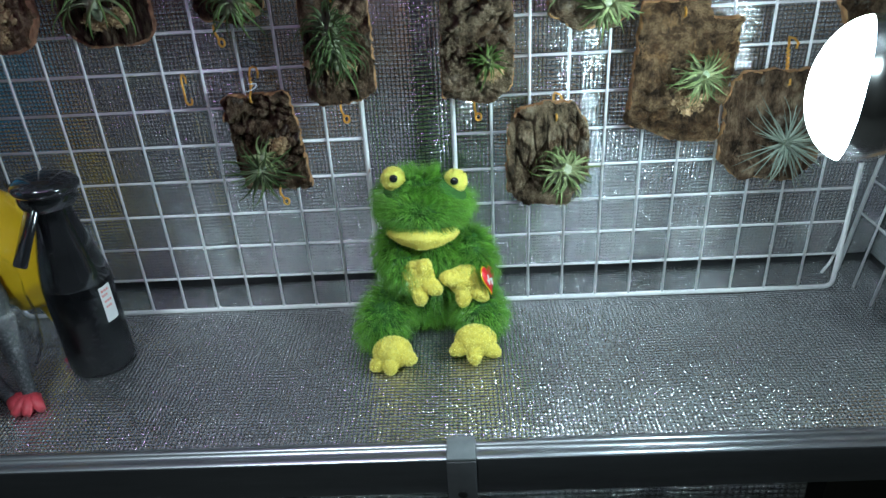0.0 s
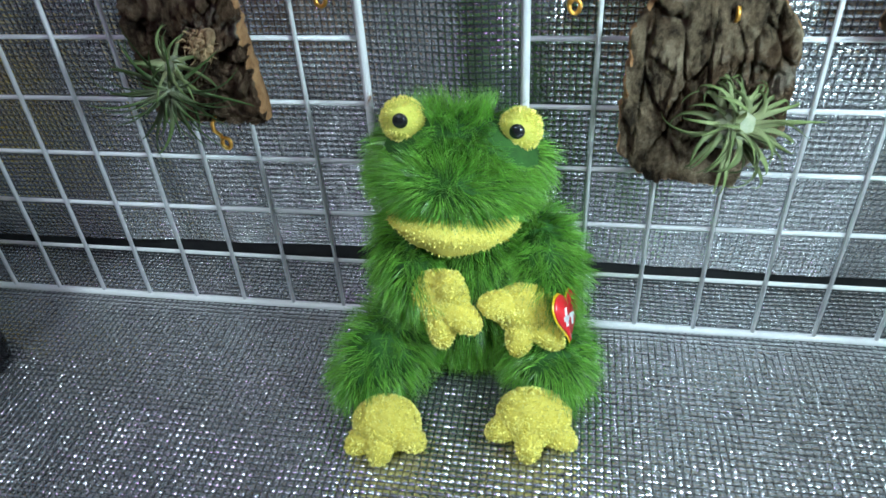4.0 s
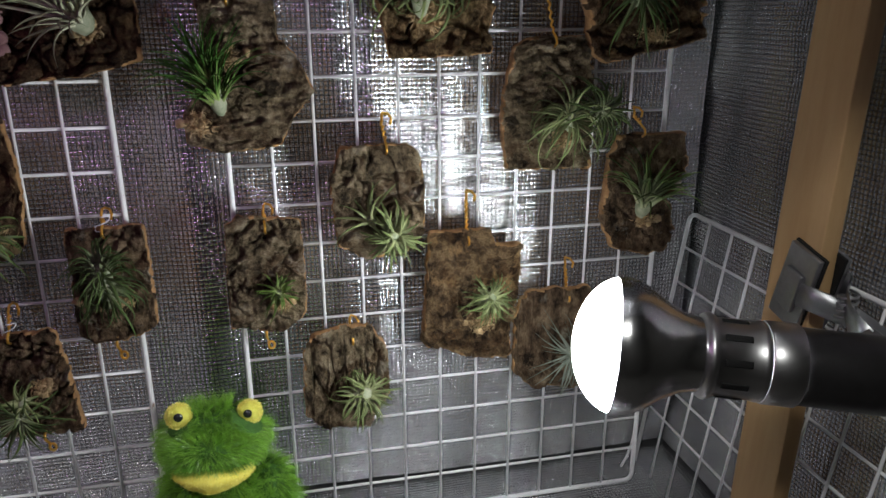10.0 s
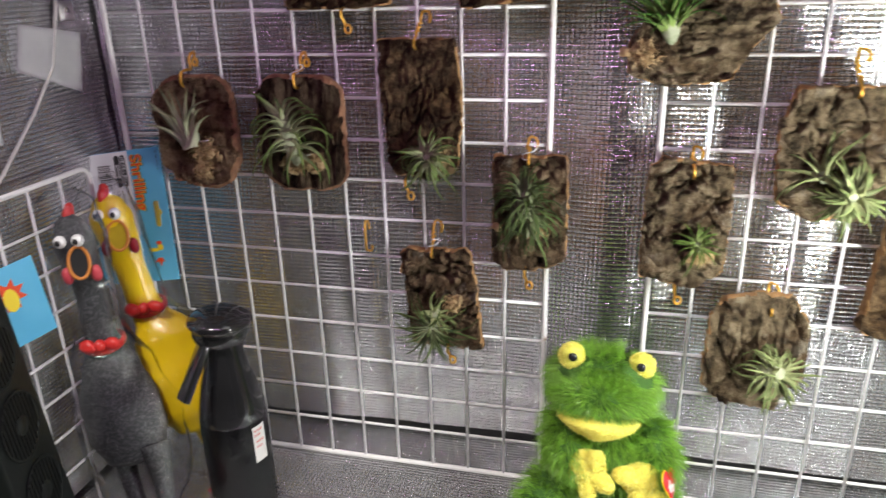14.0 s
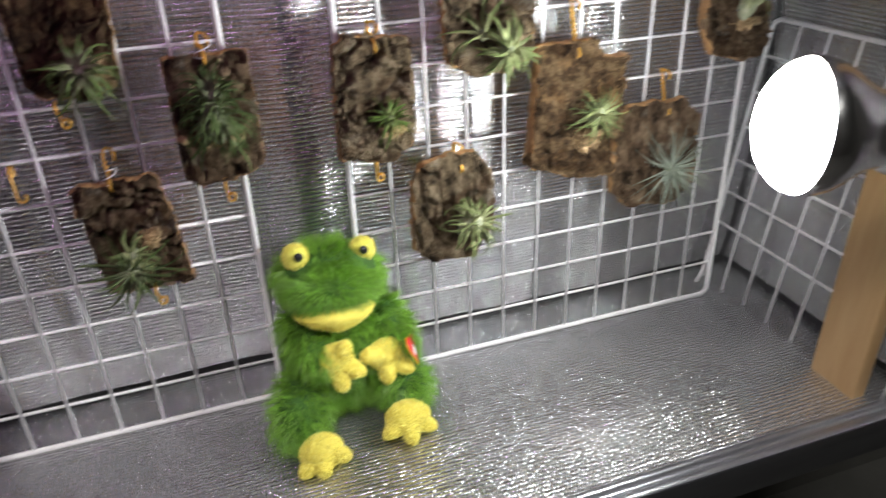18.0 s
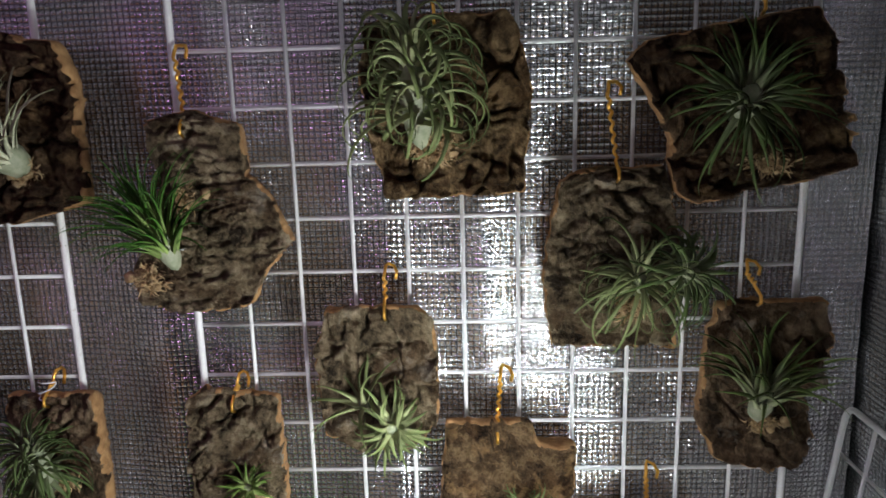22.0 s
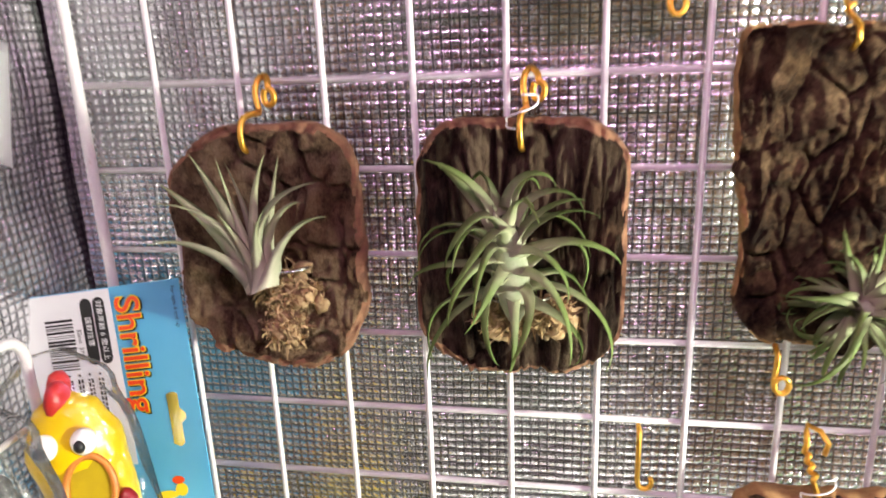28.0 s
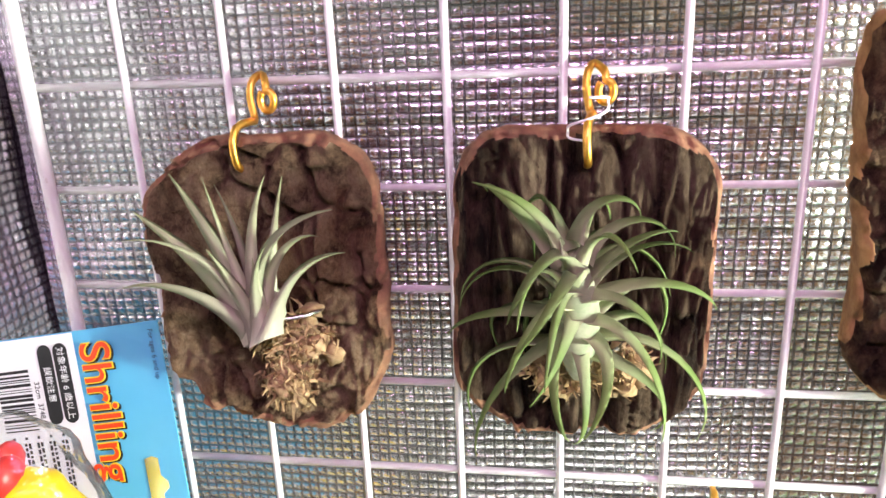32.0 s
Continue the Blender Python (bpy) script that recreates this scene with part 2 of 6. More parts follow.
material("rail_steel", (0.45, 0.45, 0.48), (0.36, 0.36, 0.39), rough=0.32, metal=0.9, scale=20, stretch=(0.1, 1, 1))
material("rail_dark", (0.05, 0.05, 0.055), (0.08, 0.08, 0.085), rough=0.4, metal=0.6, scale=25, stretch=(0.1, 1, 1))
material("clip_grey", (0.22, 0.23, 0.24), (0.17, 0.18, 0.19), rough=0.5, scale=60, bump=0.2)
material("cap_grey", (0.06, 0.06, 0.065), (0.08, 0.08, 0.085), rough=0.5, scale=60)
material("bulb_glass", (1.0, 0.99, 0.97), emit=BULB_GLOW)
material("bulb_metal", (0.82, 0.81, 0.83), (0.74, 0.73, 0.75), rough=0.22, metal=1.0, scale=15)
material("socket_metal", (0.58, 0.57, 0.58), (0.50, 0.49, 0.50), rough=0.36, metal=1.0, scale=15)
material("tube_black", (0.10, 0.097, 0.10), (0.07, 0.066, 0.068), rough=0.30, metal=0.8, scale=20)
material("clamp_steel", (0.38, 0.38, 0.40), (0.30, 0.30, 0.31), rough=0.4, metal=0.9, scale=40)
material("rubber_grey", (0.032, 0.034, 0.038), (0.105, 0.105, 0.115), rough=0.6, scale=420, contrast=(0.47, 0.62), bump=0.7, bump_scale=520)
material("rubber_yellow", (0.80, 0.58, 0.01), (0.72, 0.48, 0.01), rough=0.3, scale=20, bump=0.1)
material("rubber_red", (0.62, 0.035, 0.03), (0.50, 0.02, 0.02), rough=0.4, scale=40, bump=0.2)
material("rubber_pink", (0.55, 0.07, 0.09), (0.42, 0.04, 0.06), rough=0.5, scale=60, bump=0.3)
material("rubber_dark_red", (0.25, 0.01, 0.02), rough=0.4)
material("beak_olive", (0.42, 0.30, 0.005), (0.33, 0.22, 0.004), rough=0.5, scale=60)
material("beak_orange", (0.55, 0.20, 0.04), rough=0.4)
material("white_plastic", (0.82, 0.82, 0.82), rough=0.3)
material("card_blue", (0.14, 0.52, 0.80), (0.10, 0.45, 0.74), rough=0.35, scale=12)
material("card_white", (0.84, 0.85, 0.87), (0.80, 0.81, 0.83), rough=0.4, scale=30)
material("ink_black", (0.012, 0.012, 0.013), rough=0.5)
material("ink_red", (0.78, 0.07, 0.015), rough=0.45)
material("ink_yellow", (0.93, 0.72, 0.04), rough=0.45)
material("ink_navy", (0.03, 0.09, 0.20), rough=0.5)
material("tag_red", (0.62, 0.02, 0.03), rough=0.3)
material("paper_label", (0.80, 0.78, 0.76), (0.76, 0.74, 0.72), rough=0.6, scale=60)
material("print_red", (0.65, 0.22, 0.2), rough=0.6)
material("tape_white", (0.88, 0.88, 0.89), (0.82, 0.82, 0.84), rough=0.55, scale=35, bump=0.2)
material("cable_black", (0.015, 0.015, 0.015), rough=0.4)
material("cable_white", (0.62, 0.60, 0.58), rough=0.4)
material("copper_lace", (0.50, 0.19, 0.08), (0.40, 0.13, 0.05), rough=0.5, scale=200)
material("crystal_pink", (0.33, 0.19, 0.195), (0.20, 0.10, 0.10), rough=0.8, scale=80, bump=1.0, bump_scale=300)
material("bulb_green", (0.24, 0.28, 0.17), (0.38, 0.38, 0.27), rough=0.6, scale=200)
material("plaque_rim", (0.33, 0.165, 0.09), (0.17, 0.085, 0.05), rough=0.9, scale=150, bump=0.8, bump_scale=600)
bark_material("bark_plaque", (0.075, 0.045, 0.026), (0.330, 0.215, 0.130), (0.52, 0.38, 0.25), grain=(1, 1, 0.7), scale=85, patch=(0.38, 0.24, 0.15), zone_tint=(0.75, 0.62, 0.54))
bark_material("bark_plaque_dark", (0.022, 0.014, 0.009), (0.125, 0.082, 0.052), (0.25, 0.18, 0.12), grain=(1, 1, 0.3), scale=95, patch=(0.24, 0.13, 0.08), rare=0.62)
bark_material("bark_brown", (0.030, 0.019, 0.011), (0.175, 0.115, 0.068), (0.40, 0.29, 0.185), grain=(1, 1, 0.5))
bark_material("bark_flaky", (0.030, 0.017, 0.009), (0.165, 0.105, 0.055), (0.42, 0.29, 0.155), grain=(1, 1, 1), scale=60, patch=(0.60, 0.37, 0.17), rare=0.56)
bark_material("bark_grey", (0.042, 0.030, 0.018), (0.260, 0.195, 0.118), (0.52, 0.42, 0.28), grain=(1, 1, 0.8), scale=48)
bark_material("bark_dark", (0.026, 0.014, 0.008), (0.125, 0.076, 0.042), (0.31, 0.20, 0.112), grain=(1, 1, 1), scale=60, patch=(0.46, 0.29, 0.14), rare=0.57)
bark_material("bark_tan", (0.034, 0.019, 0.010), (0.215, 0.140, 0.068), (0.52, 0.36, 0.185), grain=(1, 1, 1), scale=60, patch=(0.60, 0.40, 0.20), rare=0.54)
leaf_material("leaf_silver", (0.56, 0.55, 0.41), (0.28, 0.31, 0.165), 0.95)
leaf_material("leaf_green", (0.38, 0.39, 0.25), (0.115, 0.165, 0.045), 0.55)
leaf_material("leaf_dark", (0.24, 0.26, 0.155), (0.072, 0.108, 0.030), 0.45)
leaf_material("leaf_bright", (0.28, 0.36, 0.11), (0.046, 0.120, 0.015), 0.42)
leaf_material("leaf_lime", (0.29, 0.34, 0.13), (0.098, 0.155, 0.030), 0.45)
leaf_material("leaf_pale", (0.36, 0.38, 0.20), (0.150, 0.185, 0.066), 0.55)
leaf_material("leaf_grey", (0.43, 0.46, 0.38), (0.25, 0.28, 0.22), 0.6)
material("bulb_pale", (0.50, 0.52, 0.38), (0.38, 0.40, 0.28), rough=0.6, scale=200)


def film_material():
    """Clear thin plastic bag: mostly see-through, with gloss at grazing angles."""
    m, n, l = nodes_of("bag_film")
    tr, gl, mix, lw = n.new("ShaderNodeBsdfTransparent"), n.new("ShaderNodeBsdfGlossy"), n.new("ShaderNodeMixShader"), n.new("ShaderNodeLayerWeight")
    tr.inputs[0].default_value = (0.97, 0.97, 0.98, 1)
    gl.inputs["Roughness"].default_value = 0.14
    lw.inputs[0].default_value = 0.12
    co, t, bp = n.new("ShaderNodeTexCoord"), n.new("ShaderNodeTexNoise"), n.new("ShaderNodeBump")
    t.inputs["Scale"].default_value, t.inputs["Detail"].default_value = 110, 3
    bp.inputs["Strength"].default_value, bp.inputs["Distance"].default_value = 0.8, 0.004
    l.new(co.outputs["Object"], t.inputs["Vector"])
    l.new(t.outputs["Fac"], bp.inputs["Height"])
    l.new(bp.outputs[0], gl.inputs["Normal"])
    less = n.new("ShaderNodeMath")
    less.operation = "MULTIPLY_ADD"
    less.inputs[2].default_value = 0.045
    less.inputs[1].default_value = 0.8
    l.new(lw.outputs["Fresnel"], less.inputs[0])
    l.new(less.outputs[0], mix.inputs[0])
    l.new(tr.outputs[0], mix.inputs[1])
    l.new(gl.outputs[0], mix.inputs[2])
    l.new(mix.outputs[0], n["Material Output"].inputs["Surface"])
    MATS["bag_film"] = m


film_material()


# ---- mesh helpers ----
def V(*a):
    return Vector(a)


def part(name, bm, mat, parent=None, label="", smooth=True):
    """Links a bmesh as one mesh object, under a thing or a part."""
    me = bpy.data.meshes.new(name)
    for f in bm.faces:
        f.smooth = smooth
    bm.to_mesh(me)
    bm.free()
    for k in (mat if isinstance(mat, (list, tuple)) else [mat]):
        me.materials.append(MATS[k])
    ob = new(name, me)
    if parent:
        ob.parent = parent
    return tagged(ob, label)


def raw(name, verts, faces, mat, parent=None, label="", smooth=True):
    me = bpy.data.meshes.new(name)
    verts, faces = np.asarray(verts, dtype=np.float32), np.asarray(faces, dtype=np.int32)
    k = faces.shape[1]
    me.vertices.add(len(verts))
    me.vertices.foreach_set("co", verts.ravel())
    me.loops.add(faces.size)
    me.loops.foreach_set("vertex_index", faces.ravel())
    me.polygons.add(len(faces))
    me.polygons.foreach_set("loop_start", np.arange(0, faces.size, k, dtype=np.int32))
    me.polygons.foreach_set("use_smooth", np.full(len(faces), smooth))
    me.update(calc_edges=True)
    me.materials.append(MATS[mat])
    ob = new(name, me)
    if parent:
        ob.parent = parent
    return tagged(ob, label)


def thing(name, label, category, group="", place=(0, 0, 0)):
    ob = new(name)
    ob.empty_display_size = 0.01
    ob.location = place
    return tagged(ob, label, category, group)


def tube(bm, pts, r, segs=8, closed=False, cap=True):
    """A round wire along points; r is one radius or one for each point."""
    pts = [Vector(p) for p in pts]
    n = len(pts)
    rs = r if isinstance(r, (list, tuple)) else [r] * n
    rings = []
    up = None
    for i, p in enumerate(pts):
        a, b = (pts[(i - 1) % n], pts[(i + 1) % n]) if closed else (pts[max(i - 1, 0)], pts[min(i + 1, n - 1)])
        d = (b - a).normalized()
        if up is None:
            up = d.orthogonal().normalized()
        up = (up - d * up.dot(d)).normalized()
        side = d.cross(up)
        rings.append([bm.verts.new(p + (up * math.cos(2 * math.pi * k / segs) + side * math.sin(2 * math.pi * k / segs)) * rs[i]) for k in range(segs)])
    for i in range(n if closed else n - 1):
        a, b = rings[i], rings[(i + 1) % n]
        for k in range(segs):
            bm.faces.new((a[k], a[(k + 1) % segs], b[(k + 1) % segs], b[k]))
    if cap and not closed:
        bm.faces.new(rings[0][::-1])
        bm.faces.new(rings[-1])
    return bm


def wire(name, pts, r, mat, parent, segs=8, closed=False, label=""):
    return part(name, tube(bmesh.new(), pts, r, segs, closed), mat, parent, label)


def box(bm, lo, hi, bevel=0.0, m=None):
    res = bmesh.ops.create_cube(bm, size=1)
    c = [(a + b) / 2 for a, b in zip(lo, hi)]
    s = [b - a for a, b in zip(lo, hi)]
    for v in res["verts"]:
        v.co = Vector((v.co.x * s[0] + c[0], v.co.y * s[1] + c[1], v.co.z * s[2] + c[2]))
    if bevel:
        ed = {e for v in res["verts"] for e in v.link_edges}
        out = bmesh.ops.bevel(bm, geom=list(ed), offset=bevel, segments=2, affect="EDGES", profile=0.6)
        vs = set(out["verts"]) | {v for v in res["verts"] if v.is_valid}
    else:
        vs = set(res["verts"])
    if m:
        for v in vs:
            v.co = m @ v.co
    return bm


def lathe(bm, profile, m, segs=32, cap=False):
    """Turns (radius, height) pairs round the z axis and moves them by m."""
    rings = []
    for r, h in profile:
        rings.append([bm.verts.new(m @ Vector((r * math.cos(2 * math.pi * k / segs), r * math.sin(2 * math.pi * k / segs), h))) for k in range(segs)])
    for a, b in zip(rings, rings[1:]):
        for k in range(segs):
            bm.faces.new((a[k], a[(k + 1) % segs], b[(k + 1) % segs], b[k]))
    if cap:
        bm.faces.new(rings[0][::-1])
        bm.faces.new(rings[-1])
    return bm


def aim(place, direction, up=(0, 0, 1)):
    """A pose at place whose z axis points along direction."""
    q = Vector(direction).to_track_quat("Z", "Y").to_matrix().to_4x4()
    return Matrix.Translation(place) @ q


def ball(bm, place, radii, turn=None, subdiv=3, rough=0.0, freq=60.0):
    res = bmesh.ops.create_icosphere(bm, subdivisions=subdiv, radius=1.0)
    t = turn or Matrix.Identity(3)
    for v in res["verts"]:
        d = v.co.copy()
        k = 1 + rough * noise.noise(d * freq / 10 + Vector(place) * 37)
        v.co = Vector(place) + t @ Vector((d.x * radii[0] * k, d.y * radii[1] * k, d.z * radii[2] * k))
    return bm


def slab(bm, outline, z0, z1, m):
    """A flat plate with the given outline (x, y) between two heights, moved by m."""
    lo = [bm.verts.new(m @ Vector((x, y, z0))) for x, y in outline]
    hi = [bm.verts.new(m @ Vector((x, y, z1))) for x, y in outline]
    bm.faces.new(hi)
    bm.faces.new(lo[::-1])
    n = len(outline)
    for i in range(n):
        bm.faces.new((lo[i], lo[(i + 1) % n], hi[(i + 1) % n], hi[i]))
    return bm


def strands(roots, dirs, length, width, droop, mat, name, parent, segs=3, label="", curl=0.0, seed=1):
    """Many thin tapered hairs in one mesh; each is a ribbon from its root along its direction, drooping."""
    rng = np.random.default_rng(seed)
    roots, d = np.asarray(roots, float), np.asarray(dirs, float)
    n = len(roots)
    d /= np.linalg.norm(d, axis=1)[:, None]
    ln = length * rng.uniform(0.55, 1.15, n)
    side = np.cross(d, rng.normal(size=(n, 3)))
    side /= np.linalg.norm(side, axis=1)[:, None]
    verts = np.zeros((n, (segs + 1) * 2, 3))
    p = roots.copy()
    wob = rng.normal(size=(n, 3)) * curl
    for s in range(segs + 1):
        w = width * (1 - 0.75 * s / segs) * 0.5
        verts[:, 2 * s] = p - side * w
        verts[:, 2 * s + 1] = p + side * w
        p = p + d * (ln / segs)[:, None]
        d = d + wob + np.array([0, 0, -droop])
        d /= np.linalg.norm(d, axis=1)[:, None]
    base = (np.arange(n) * (segs + 1) * 2)[:, None, None]
    quad = np.array([[2 * s, 2 * s + 1, 2 * s + 3, 2 * s + 2] for s in range(segs)])[None]
    return raw(name, verts.reshape(-1, 3), (base + quad).reshape(-1, 4), mat, parent, label)


# ---- the lined shelf ----
def foil(name, o, u, v, width, height, mat, label, pitch=0.0041, amp=0.00062, wave=0.0010, bow=None, seed=3, flat=0.36, dome=(0.25, 0.55), columns=0.18):
    """Embossed foil sheet: rows of small square pillows on a slightly wavy sheet that faces u x v."""
    rng = np.random.default_rng(seed)
    o, u, v = (np.array(a, float) for a in (o, u, v))
    nrm = np.cross(u, v)
    nu, nv = int(width / pitch), int(height / pitch)
    waves = [(rng.normal(0, 24), rng.normal(0, 52), rng.uniform(0, 6.3), 0.35) for _ in range(7)] + [(rng.normal(0, 160), rng.normal(0, 130), rng.uniform(0, 6.3), 0.05) for _ in range(5)]

    def sheet(x, y):
        h = sum(k * wave * np.sin(kx * x + ky * y + ph) for kx, ky, ph, k in waves)
        return h + (bow(x, y) if bow is not None else 0)

    def spread(i, j, lift):
        x, y = i * pitch, j * pitch
        return (o + x[..., None] * u + y[..., None] * v + (sheet(x, y) + lift)[..., None] * nrm).reshape(-1, 3)

    # a lattice of seams, and a pillow with a flat, slightly tilted top in every square of it
    a, b = np.meshgrid(np.arange(nu + 1.0), np.arange(nv + 1.0), indexing="ij")
    drift = [rng.normal(0, 0.012, a.shape) for _ in range(2)]
    corners = spread(a + drift[0], b + drift[1], np.zeros(a.shape))
    ca, cb = a[:-1, :-1], b[:-1, :-1]
    rise = amp * rng.uniform(0.88, 1.12, ca.shape)
    tx, ty = rng.normal(0, 0.075, ca.shape) * amp, rng.normal(0, 0.075, ca.shape) * amp
    tops = [spread(ca + 0.5 + su * flat, cb + 0.5 + sv * flat, rise + su * tx + sv * ty) for su, sv in ((-1, -1), (1, -1), (1, 1), (-1, 1))]
    i = (np.arange(nu)[:, None] * (nv + 1) + np.arange(nv)[None]).ravel()
    c = [np.arange(nu * nv) + len(corners) + k * nu * nv for k in range(4)]
    p = [i, i + nv + 1, i + nv + 2, i + 1]
    faces = np.concatenate([np.stack([p[k], p[(k + 1) % 4], c[(k + 1) % 4], c[k]], -1) for k in range(4)] + [np.stack(c, -1)])
    verts = np.concatenate([corners] + tops)
    ob = raw(name, verts.reshape(-1, 3), faces, mat, None, label, smooth=True)
    # sloping pillow sides get the darker colour that stands in for shade in the seams
    ob.data.materials.append(MATS["foil_floor_seam_shade" if mat == "foil_floor" else "foil_seam_shade"])
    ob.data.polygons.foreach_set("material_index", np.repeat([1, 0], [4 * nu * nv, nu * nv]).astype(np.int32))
    # the pillows are rounded: their shading turns outward towards the rims
    def lean(x, y):
        e = 0.0004
        gx, gy = (sheet(x + e, y) - sheet(x - e, y)) / (2 * e), (sheet(x, y + e) - sheet(x, y - e)) / (2 * e)
        return -gx, -gy

    tilt = []
    gx, gy = lean(a * pitch, b * pitch)
    tilt.append((gx, gy))
    gx, gy = lean((ca + 0.5) * pitch, (cb + 0.5) * pitch)
    lines = np.convolve(rng.normal(0, 1.0, nu + 4), (0.3, 0.8, 1.0, 0.8, 0.3), "valid")[:, None] * 0.5
    sx, sy = columns * lines + rng.normal(0, 0.03, ca.shape), rng.normal(0, 0.05, ca.shape)
    full = rng.uniform(0.55, 1.4, ca.shape)
    for su, sv in ((-1, -1), (1, -1), (1, 1), (-1, 1)):
        tilt.append((gx + sx + su * dome[0] * full, gy + sy + sv * dome[1] * full))
    nx = np.concatenate([p.ravel() for p, _ in tilt])
    ny = np.concatenate([q.ravel() for _, q in tilt])
    normals = nrm + nx[:, None] * u + ny[:, None] * v
    normals /= np.linalg.norm(normals, axis=1)[:, None]
    ob.data.normals_split_custom_set_from_vertices(normals.tolist())
    return tagged(ob, "", "", "", "structure")


def plain(name, lo, hi, mat, label, bevel=0.0):
    ob = part(name, box(bmesh.new(), lo, hi, bevel), mat, None, label, smooth=False)
    return tagged(ob, "", "", "", "structure")


foil("wall_back", (-0.5245, 0.714, 0.010), (1, 0, 0), (0, 0, 1), 0.9825, 0.616, "foil", "silver embossed insulation foil lining the back", bow=lambda x, y: 0.023 * np.clip(y / 0.16, 0, 1) ** 0.8 + 0.004 * np.sin(x * 9 + 1) + 0.007 * np.exp(-((x - 0.4755) / 0.035) ** 2))
foil("floor", (-0.545, 0.436, 0.0), (1, 0, 0), (0, 1, 0), 1.02, 0.282, "foil_floor", "silver embossed foil sheet on the shelf board", amp=0.00070, wave=0.0009, seed=5, dome=(0.40, 0.52), flat=0.37, columns=0.05)
foil("wall_left", (-0.528, 0.30, 0.008), (0, 1, 0), (0, 0, 1), 0.415, 0.63, "foil_side", "silver embossed foil lining one side", amp=0.00055, wave=0.0012, seed=7)
foil("wall_right", (0.460, 0.716, 0.011), (0, -1, 0), (0, 0, 1), 0.42, 0.63, "foil_side", "silver embossed foil lining one side", amp=0.00075, wave=0.0012, seed=8)
foil("ceiling", (-0.535, 0.718, 0.634), (1, 0, 0), (0, -1, 0), 1.0, 0.42, "foil_dull", "dull silver foil under the shelf above", amp=0.0002, wave=0.0009, seed=9, dome=(0.1, 0.1))
plain("wall_back_board", (-0.56, 0.7175, -0.42), (0.49, 0.732, 0.66), "foil_edge", "black backing board behind the foil")
plain("wall_left_board", (-0.556, 0.28, -0.42), (-0.532, 0.715, 0.66), "foil_edge", "black side board behind the foil")
plain("wall_right_board", (0.463, 0.28, 0.0), (0.487, 0.715, 0.66), "foil_edge", "black side board behind the foil")
plain("ceiling_board", (-0.56, 0.28, 0.640), (0.49, 0.735, 0.665), "foil_edge", "dark board of the shelf above")
plain("shelf_board", (-0.545, 0.444, -0.034), (0.475, 0.716, -0.003), "foil_dull", "steel shelf board under the foil")
foil("wall_lower_back", (-0.53, 0.712, -0.40), (1, 0, 0), (0, 0, 1), 0.99, 0.355, "foil_floor", "silver foil behind the shelf below", pitch=0.009, seed=12)
foil("floor_lower", (-0.53, 0.30, -0.40), (1, 0, 0), (0, 1, 0), 0.99, 0.41, "foil_floor", "silver foil on the shelf below", pitch=0.009, seed=13)

# the room behind the camera
plain("room_floor", (-1.9, -2.0, -0.92), (1.9, 1.0, -0.90), "room_paint", "plain room floor")
plain("room_wall_front", (-1.9, -2.02, -0.9), (1.9, -2.0, 2.3), "room_paint", "plain painted room wall")
plain("room_wall_left", (-1.92, -2.0, -0.9), (-1.9, 1.0, 2.3), "room_paint", "plain painted room wall")
plain("room_wall_right", (1.9, -2.0, -0.9), (1.92, 1.0, 2.3), "room_paint", "plain painted room wall")
plain("room_wall_back", (-1.9, 1.0, -0.9), (1.9, 1.02, 2.3), "room_paint", "plain painted room wall")
plain("room_ceiling", (-1.9, -2.0, 2.3), (1.9, 1.0, 2.32), "room_paint", "plain room ceiling")


# ---- front rail of the shelf ----
def front_rail():
    t = thing("shelf_front_rail", "grey steel front rail along the foil-lined shelf edge", "shelf rail", place=(0, 0.425, 0))
    o = V(0, -0.425, 0)
    prof = [(0.4430, -0.004), (0.4430, 0.0035), (0.4415, 0.0050), (0.4375, 0.0050), (0.4362, 0.0035), (0.4352, 0.0012), (0.4300, 0.0012), (0.4290, 0.0035), (0.4275, 0.0048), (0.4235, 0.0048), (0.4220, 0.0035)]
    bm = bmesh.new()
    for a, b in zip(prof, prof[1:]):
        vs = [bm.verts.new(V(x, p[0], p[1]) + o) for x, p in ((-0.545, a), (0.480, a), (0.480, b), (-0.545, b))]
        bm.faces.new(vs)
    bmesh.ops.remove_doubles(bm, verts=bm.verts, dist=1e-5)
    part("rolled_lip", bm, "rail_steel", t)
    bm = bmesh.new()
    box(bm, V(-0.545, 0.4215, -0.034) + o, V(0.480, 0.4245, 0.0030) + o, 0.0008)
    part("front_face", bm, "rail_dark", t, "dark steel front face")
    bm = bmesh.new()
    box(bm, V(-0.545, 0.4245, -0.0365) + o, V(0.480, 0.444, -0.0342) + o)
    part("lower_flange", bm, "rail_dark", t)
    bm = bmesh.new()
    box(bm, V(0.4802, 0.404, -0.05) + o, V(0.512, 0.446, 0.014) + o, 0.006)
    cap = part("end_cap", bm, "cap_grey", t, "dark grey plastic end cap")
    bm = bmesh.new()
    lathe(bm, [(0.0035, 0), (0.0035, 0.002), (0.0, 0.0022)], aim(V(0.492, 0.4145, -0.02) + o, (0, -1, 0)), 16)
    part("screw", bm, "dark_hole", cap)
    return t


front_rail()


